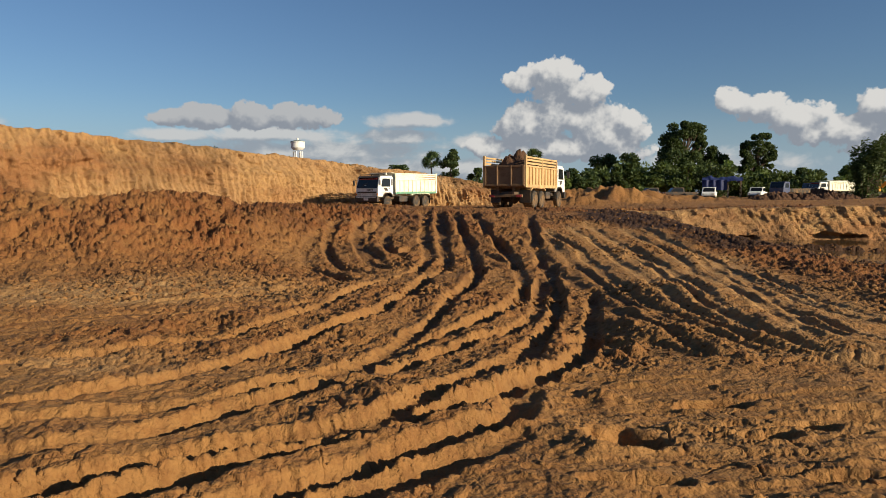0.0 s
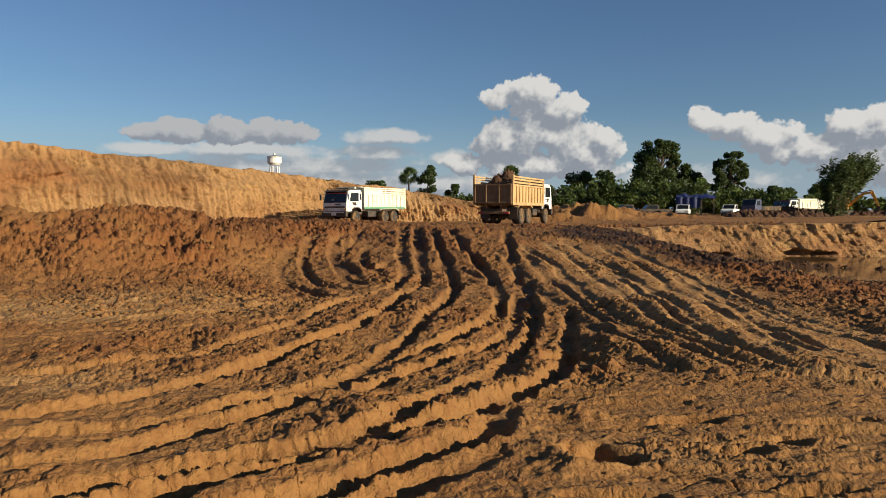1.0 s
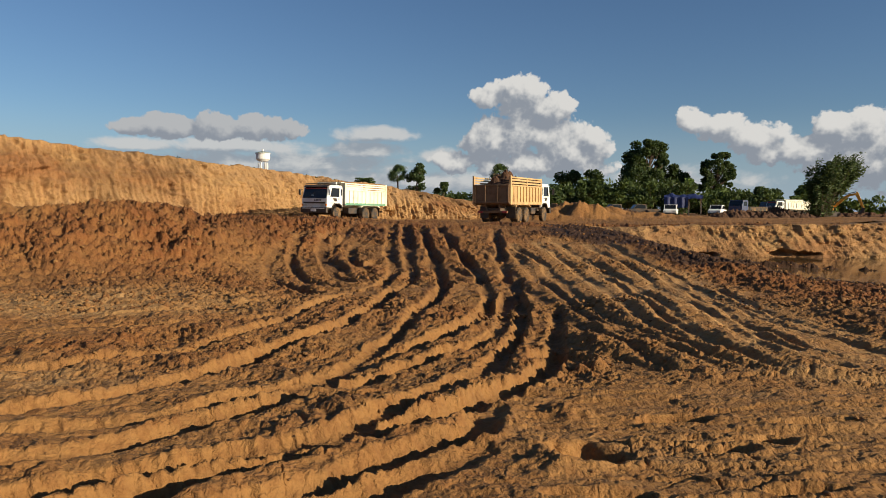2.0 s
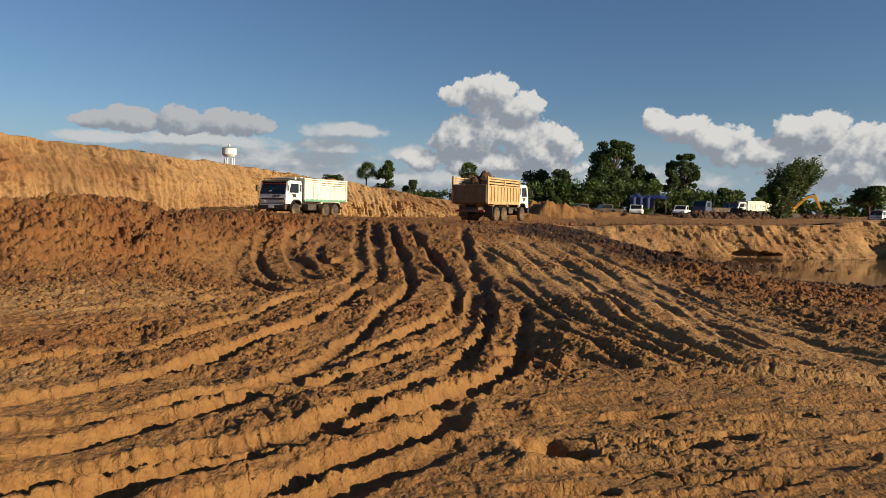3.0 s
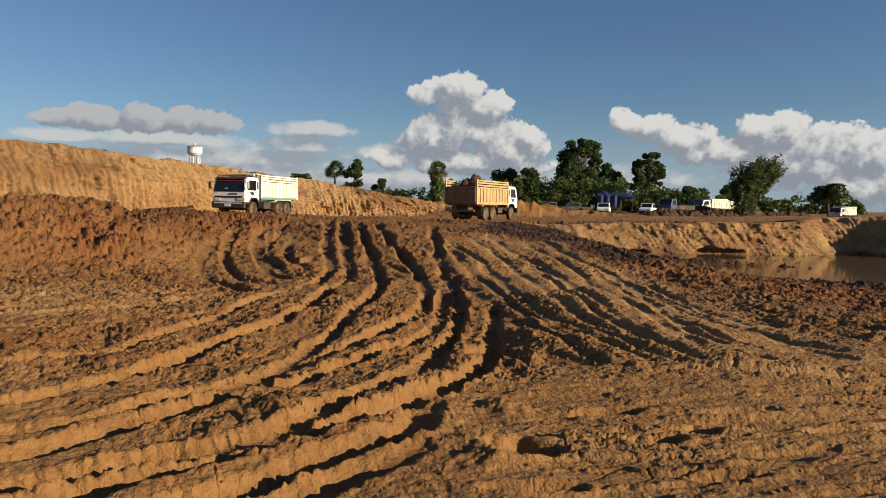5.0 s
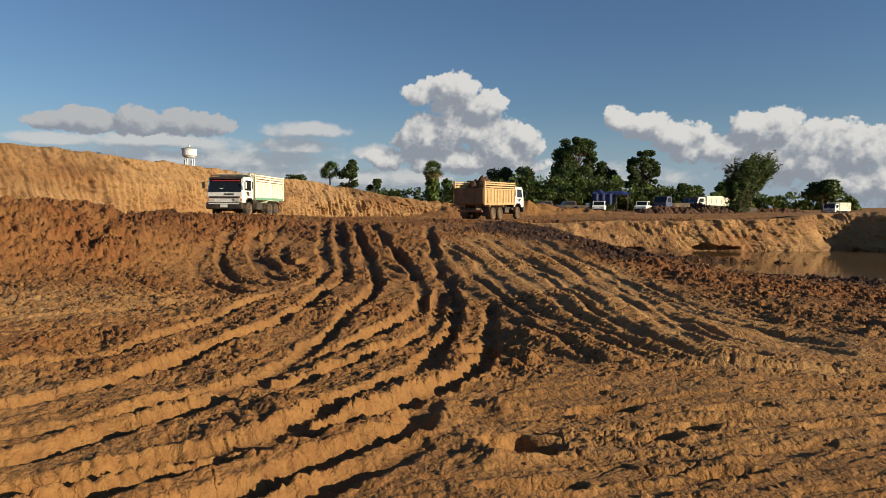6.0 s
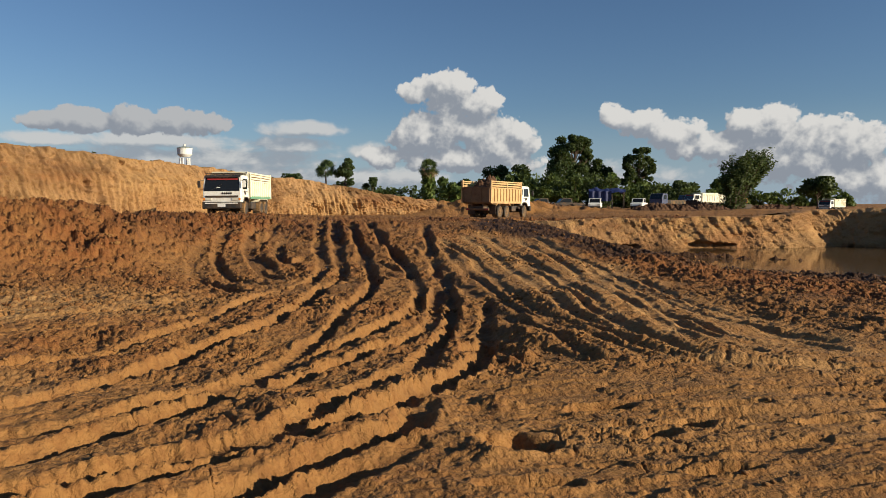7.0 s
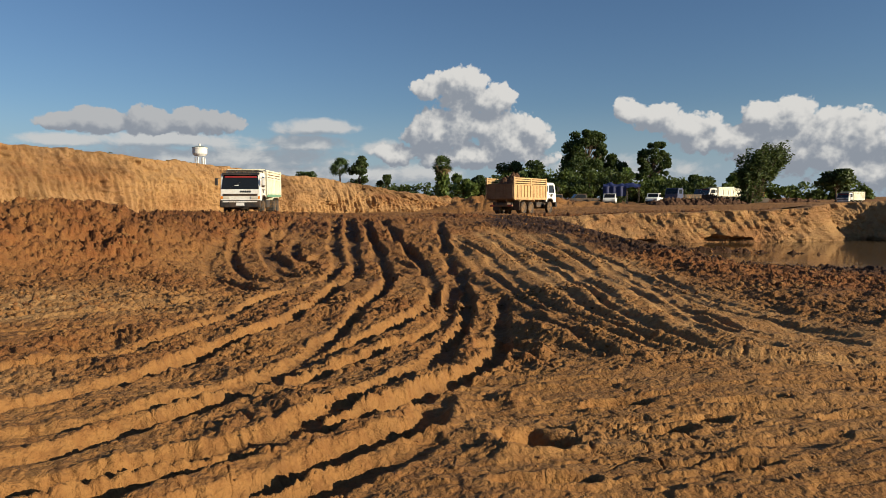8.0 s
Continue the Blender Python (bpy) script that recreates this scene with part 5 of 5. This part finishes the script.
def bamboo(x, y, seed=5):
    """A wind-swept clump of arching culms."""
    rng = np.random.RandomState(seed)
    z0 = lay(x, y) - 0.1
    t = tagged(new("bamboo_clump"), "green bamboo clump blown over to one side", "bamboo")
    t.location = (x, y, z0)
    culms, verts, faces = bmesh.new(), [], []
    count = 0
    pts_all = []
    for k in range(80):
        tilt = -22 + 59 * rng.rand() ** 0.6                       # degrees from upright, towards +x
        a = math.radians(tilt)
        length = float(np.interp(tilt, [-22, -8, 5, 20, 37], [5.4, 7.8, 9.8, 11.0, 12.6])) * (0.62 + 0.4 * rng.rand())
        p, side = Vector((rng.normal() * 0.35, rng.normal() * 0.5, 0)), rng.normal() * 0.22
        for j in range(9):
            q = p + Vector((math.sin(a), side * 0.6, math.cos(a))) * length / 9
            rod(p, q, 0.06 * (1 - j / 10), 0.06 * (1 - (j + 1) / 10), 4, culms)
            a += math.radians(0.3 + 0.45 * j * rng.rand()) * (1 if a > 0 else -0.6)
            if j > 2 + (k % 3) + (tilt > 20):
                pts_all += [p.lerp(q, f) for f in (0.0, 0.33, 0.66)]
            p = q
    for k in range(70):
        # short shoots that close the foot of the clump
        foot = Vector((rng.normal() * 0.7, rng.normal() * 0.7, 0))
        tip = foot + Vector((rng.normal() * 0.5 + 0.2, rng.normal() * 0.4, 1.4 + 3.2 * rng.rand()))
        rod(foot, tip, 0.04, 0.015, 4, culms)
        pts_all += [foot.lerp(tip, f) for f in (0.25, 0.5, 0.75)]
    part("cane_cluster", culms, M_BARK, t)
    pts = np.array(pts_all)
    n = 17000
    pick = rng.randint(0, len(pts), n)
    p = pts[pick] + rng.normal(size=(n, 3)) * (0.3, 0.35, 0.2)
    d = rng.normal(size=(n, 3)) * 0.45 + (0.8, 0, 0.15)
    d /= np.linalg.norm(d, axis=1)[:, None]
    w = np.cross(d, rng.normal(size=(n, 3)))
    w /= np.linalg.norm(w, axis=1)[:, None]
    s = (0.17 + 0.2 * rng.rand(n))[:, None]
    v = np.stack([p - d * s, p + w * s * 0.3, p + d * s, p - w * s * 0.3], 1).reshape(-1, 3)
    leaves_part("foliage", v, np.arange(n * 4).reshape(-1, 4), M_LEAF_MID, t)
    return t


def hedge(name, label, rows, mat, seed, size=0.45, per=420):
    """A run of undergrowth: bushes (x, y, width, height) grown into one."""
    rng = np.random.RandomState(seed)
    vs, fs, n = [], [], 0
    stems = bmesh.new()
    for x, y, w, h in rows:
        z0 = lay(x, y)
        c = np.array([(x + rng.normal() * w * 0.3, y + rng.normal() * w * 0.2, z0 + h * (0.15 + 0.7 * rng.rand())) for _ in range(7)])
        for q in c:
            rod((x, y, z0 - 0.1), tuple(q), 0.07, 0.03, 4, stems)
        v, f = leaf_cloud(rng, c, np.full(7, min(w, h) * 0.33), per, size)
        v[:, 2] = np.maximum(v[:, 2], z0)
        vs.append(v), fs.append(f + n)
        n += len(v)
    root = tagged(new(name), label, "undergrowth", kind="stuff")
    part("woody_base", stems, M_BARK, root)
    leaves_part("foliage", np.concatenate(vs), np.concatenate(fs), mat, root)
    return root


tree(53.0, 156, 17.6, 9.3, "tall broad dark-green tree above the undergrowth", M_LEAF_DARK, 11, 0.28, 10500, 0.27, 70,
     lobes=[(-0.6, 14.6, 3.0, 2.2), (2.2, 14.2, 2.6, 2.2), (-2.6, 11.2, 2.6, 2.6), (-1.6, 8.0, 3.4, 3.2), (3.6, 11.8, 1.6, 1.0), (1.8, 7.0, 3.2, 3.0), (-0.5, 4.0, 4.6, 3.0)])
tree(60.2, 160, 12.6, 6.6, "dark-green tree beside a taller one", M_LEAF_DARK, 12, 0.2, 3200, 0.27, 26, lobes=[(-0.6, 10.0, 2.4, 2.2), (1.6, 8.0, 2.2, 2.2), (-1.2, 6.2, 2.8, 2.6)])
tree(69.1, 156.0, 14.9, 8.2, "tall round-crowned dark tree with a clear trunk", M_LEAF_DARK, 13, 0.3, 6500, 0.25, 60,
     lobes=[(0.4, 12.4, 2.9, 1.9), (-2.2, 10.2, 1.7, 1.7), (2.5, 9.6, 1.6, 2.0), (0.1, 8.6, 2.6, 2.4), (-2.4, 6.6, 1.5, 1.4), (1.9, 6.2, 2.0, 1.4), (-0.6, 5.2, 2.0, 1.4)])
tree(38.5, 166, 12.6, 8.0, "dark tree rising from the undergrowth", M_LEAF_DARK, 14, 0.05, 1500, 0.42, 13)
tree(45.5, 170, 11.6, 9.0, "dark tree rising from the undergrowth", M_LEAF_DARK, 15, 0.05, 1500, 0.42, 13)
tree(82.0, 170, 6.3, 8.0, "low spreading tree far behind the plateau", M_LEAF_DARK, 16, 0.25, 900, 0.4, 10)
tree(87.0, 168, 7.4, 6.4, "low spreading tree with a flat crown", M_LEAF_DARK, 17, 0.4, 900, 0.4, 10)
tree(58.6, 145, 8.6, 3.6, "slender light-green young tree in the undergrowth", M_LEAF_LIGHT, 18, 0.2, 700, 0.4, 8)
tree(67.0, 146, 6.6, 6.5, "bright-green bushy tree beside dark trees", M_LEAF, 19, 0.1, 900, 0.38, 9)
tree(2.3, 190, 14.0, 6.0, "open-crowned tree behind the embankment", M_LEAF_DARK, 20, 0.35, 1300, 0.36, 14)
tree(-11.5, 190, 9.8, 6.5, "dark tree top above the embankment", M_LEAF_DARK, 21, 0.3, 900, 0.4, 9)
tree(9.6, 199, 9.2, 4.8, "dark tree top above the embankment", M_LEAF_DARK, 22, 0.3, 700, 0.4, 8)
tree(19.0, 120, 6.9, 4.6, "leafy green tree behind the embankment", M_LEAF, 23, 0.1, 900, 0.34, 9)
tree(23.5, 122, 6.2, 4.8, "leafy green tree behind the embankment", M_LEAF_DARK, 24, 0.1, 900, 0.34, 9)
tree(28.0, 128, 6.8, 5.5, "leafy green tree behind the trucks", M_LEAF_DARK, 25, 0.1, 900, 0.36, 9)
tree(33.5, 132, 7.6, 5.5, "dark-green tree behind the trucks", M_LEAF_DARK, 26, 0.1, 900, 0.36, 9)
tree(111, 150, 8.2, 8.5, "dark round tree at the edge of the plateau", M_LEAF_DARK, 27, 0.1, 1400, 0.42, 10)
tree(104, 205, 9.0, 5.0, "far tree in the hedgerow", M_LEAF, 28, 0.15, 500, 0.45, 7)
tree(114, 200, 9.4, 6.0, "far tree in the hedgerow", M_LEAF, 29, 0.15, 600, 0.45, 8)
palm(-3.0, 190, 12.6, "fan palm behind the embankment", 31, 3.0)
palm(14.0, 109, 8.3, "fan palm overgrown with climbers and dry fronds", 32, 1.7, True)
bamboo(64.3, 107.5)
hedge("undergrowth", "dense green undergrowth and bushes along the plateau", [(31 + 1.6 * k, 140 + 4 * math.sin(k * 1.7), 5.0, (5.2 + 2.4 * math.sin(k * 2.3) ** 2) * (1 if k < 17 else 0.75)) for k in range(26)], M_LEAF_MID, 41, 0.38, 620)
hedge("far_hedgerow", "far green hedgerow along the horizon", [(80 + 2.6 * k, 196 - 0.5 * k, 5.0, 3.0 + 2.4 * math.sin(k * 1.9) ** 2) for k in range(26)], M_LEAF, 42, 0.5, 320)
hedge("far_hedgerow", "far dark scrub behind the embankment", [(-16 + 2.3 * k, 215, 4.5, 5.0 + 2.0 * math.sin(k * 1.3) ** 2) for k in range(26)], M_LEAF_DARK, 43, 0.5, 300)


def scatter_clods(name, label, count, seed, chance, low, high, where):
    """Loose angular clods lying on the soil, thrown over a stretch of the ground."""
    rng = np.random.RandomState(seed)
    x0, x1, y0, y1 = where
    u = rng.rand(count * 3)
    y = y0 + (y1 - y0) * u ** 1.6
    x = (x0 + (x1 - x0) * rng.rand(count * 3)) * (0.25 + 0.75 * y / y1)
    keep = chance(x, y) > rng.rand(len(x))
    x, y = x[keep][:count], y[keep][:count]
    z = ground(x, y)[0]
    s = low + (high - low) * rng.rand(len(x)) ** 3 * (0.6 + 0.4 * y / y1)
    ico = bmesh.new()
    bmesh.ops.create_icosphere(ico, subdivisions=1, radius=1.0)
    base = np.array([v.co[:] for v in ico.verts])
    tri = np.array([[v.index for v in f.verts] for f in ico.faces])
    ico.free()
    n = len(x)
    p = base[None] * (1 + 0.9 * (rng.rand(n, len(base), 1) - 0.5)) * (0.7 + 0.7 * rng.rand(n, 1, 3)) * s[:, None, None]
    p[:, :, 2] *= 0.75
    p += np.stack([x, y, z + s * 0.05], 1)[:, None]
    faces = (tri[None] + (np.arange(n) * len(base))[:, None, None]).reshape(-1, 3)
    return tagged(leaves_part(name, p.reshape(-1, 3), faces, M_CLOD, None), label, "clods", kind="stuff")


def broken_soil(x, y):
    return np.clip(0.1 + 1.3 * fbm(x * 0.35, y * 0.35, 4, 1) + 0.5 * (x > 6) + 0.5 * ((x < -3) & (y > 13)), 0.04, 1) * (1 - 0.8 * ((x > 1) & (y < 6.5)))


scatter_clods("soil_clods", "loose crumbled orange clay clods scattered on the ground", 9000, 51, broken_soil, 0.01, 0.04, (-16, 20, 3.0, 24))
scatter_clods("soil_clods", "larger loose clay clods on the ramp and heaps", 8000, 52, broken_soil, 0.02, 0.075, (-22, 26, 12, 40))


def crest_tufts():
    """Sparse dry grass along the crest of the embankment."""
    rng = np.random.RandomState(61)
    ctrl = np.array(BANK, float)
    x = rng.uniform(-30, 12, 260)
    y = np.interp(x, ctrl[:, 0], ctrl[:, 1]) + 2.1 + rng.rand(260) * 1.2
    x = x - 1.3
    z = np.interp(x + 1.3, ctrl[:, 0], ctrl[:, 2]) - 0.15
    c = np.stack([x, y, z], 1)
    v, f = leaf_cloud(rng, c, 0.08 + 0.22 * rng.rand(260) ** 2, 3200, 0.1, 0.9)
    return tagged(leaves_part("grass_tufts", v, f, M_GRASS, None), "sparse dry grass tufts along the embankment crest", "grass", kind="stuff")


crest_tufts()


# ---- movement ----
LOADED = [(0.0, 4.3, 41.2, 64.0), (1.5, 5.7, 44.6, 61.3), (3.0, 7.0, 47.0, 58.0), (4.0, 7.95, 48.7, 56.0), (5.0, 9.2, 51.0, 54.5), (6.5, 11.2, 54.0, 53.0), (7.0, 11.75, 54.75, 52.0), (8.0, 12.9, 56.0, 49.0)]
EMPTY = [(0.0, -2.5, 57.0, 235.5), (1.5, -3.45, 54.3, 239.0), (3.0, -4.2, 52.0, 241.0), (4.0, -4.65, 50.7, 244.0), (5.0, -5.2, 49.6, 249.5), (6.5, -5.72, 47.8, 260.0), (7.0, -5.85, 47.1, 263.0), (8.0, -5.86, 45.5, 267.5)]


def drive(truck, wheels, rows, radius):
    """Key a truck along its rows, and roll its wheels by the way that it has gone."""
    rows = np.array(rows)
    times = np.arange(0, 8.01, 0.25)

    def at(t, k):
        lo = np.interp(t - 0.35, rows[:, 0], rows[:, k])
        hi = np.interp(t + 0.35, rows[:, 0], rows[:, k])
        return 0.5 * np.interp(t, rows[:, 0], rows[:, k]) + 0.25 * (lo + hi) if 0.35 < t < 7.65 else np.interp(t, rows[:, 0], rows[:, k])
    p = np.array([[at(t, 1), at(t, 2), at(t, 3)] for t in times])
    gone = np.r_[0, np.cumsum(np.hypot(*np.diff(p[:, :2], axis=0).T))]
    z = macro(p[:, 0], p[:, 1])
    walk(truck, [(t, pose(q[0], q[1], h + 0.04, 0.5 * math.sin(t * 2.1), 0.4 * math.sin(t * 1.7 + 1), q[2])) for t, q, h in zip(times, p, z)])
    for w in wheels:
        x, y, h = w.location
        walk(w, [(t, pose(x, y, h, 0, math.degrees(g / radius), 0)) for t, g in zip(times, gone)])


def motions():
    drive(loaded_truck, loaded_wheels, LOADED, R_WHEEL)
    drive(empty_truck, empty_wheels, EMPTY, R_WHEEL * 0.93)
    slew = [(0.0, -36), (1.5, -32), (2.8, -27), (3.0, -20), (3.2, -10), (3.4, -2), (3.6, 6), (3.8, 15), (4.0, 26), (4.2, 42), (4.4, 56), (4.8, 60), (6.0, 61), (8.0, 61)]
    walk(digger_house, [(t, pose(0, 0, 0, 0, 0, a)) for t, a in slew])


motions()
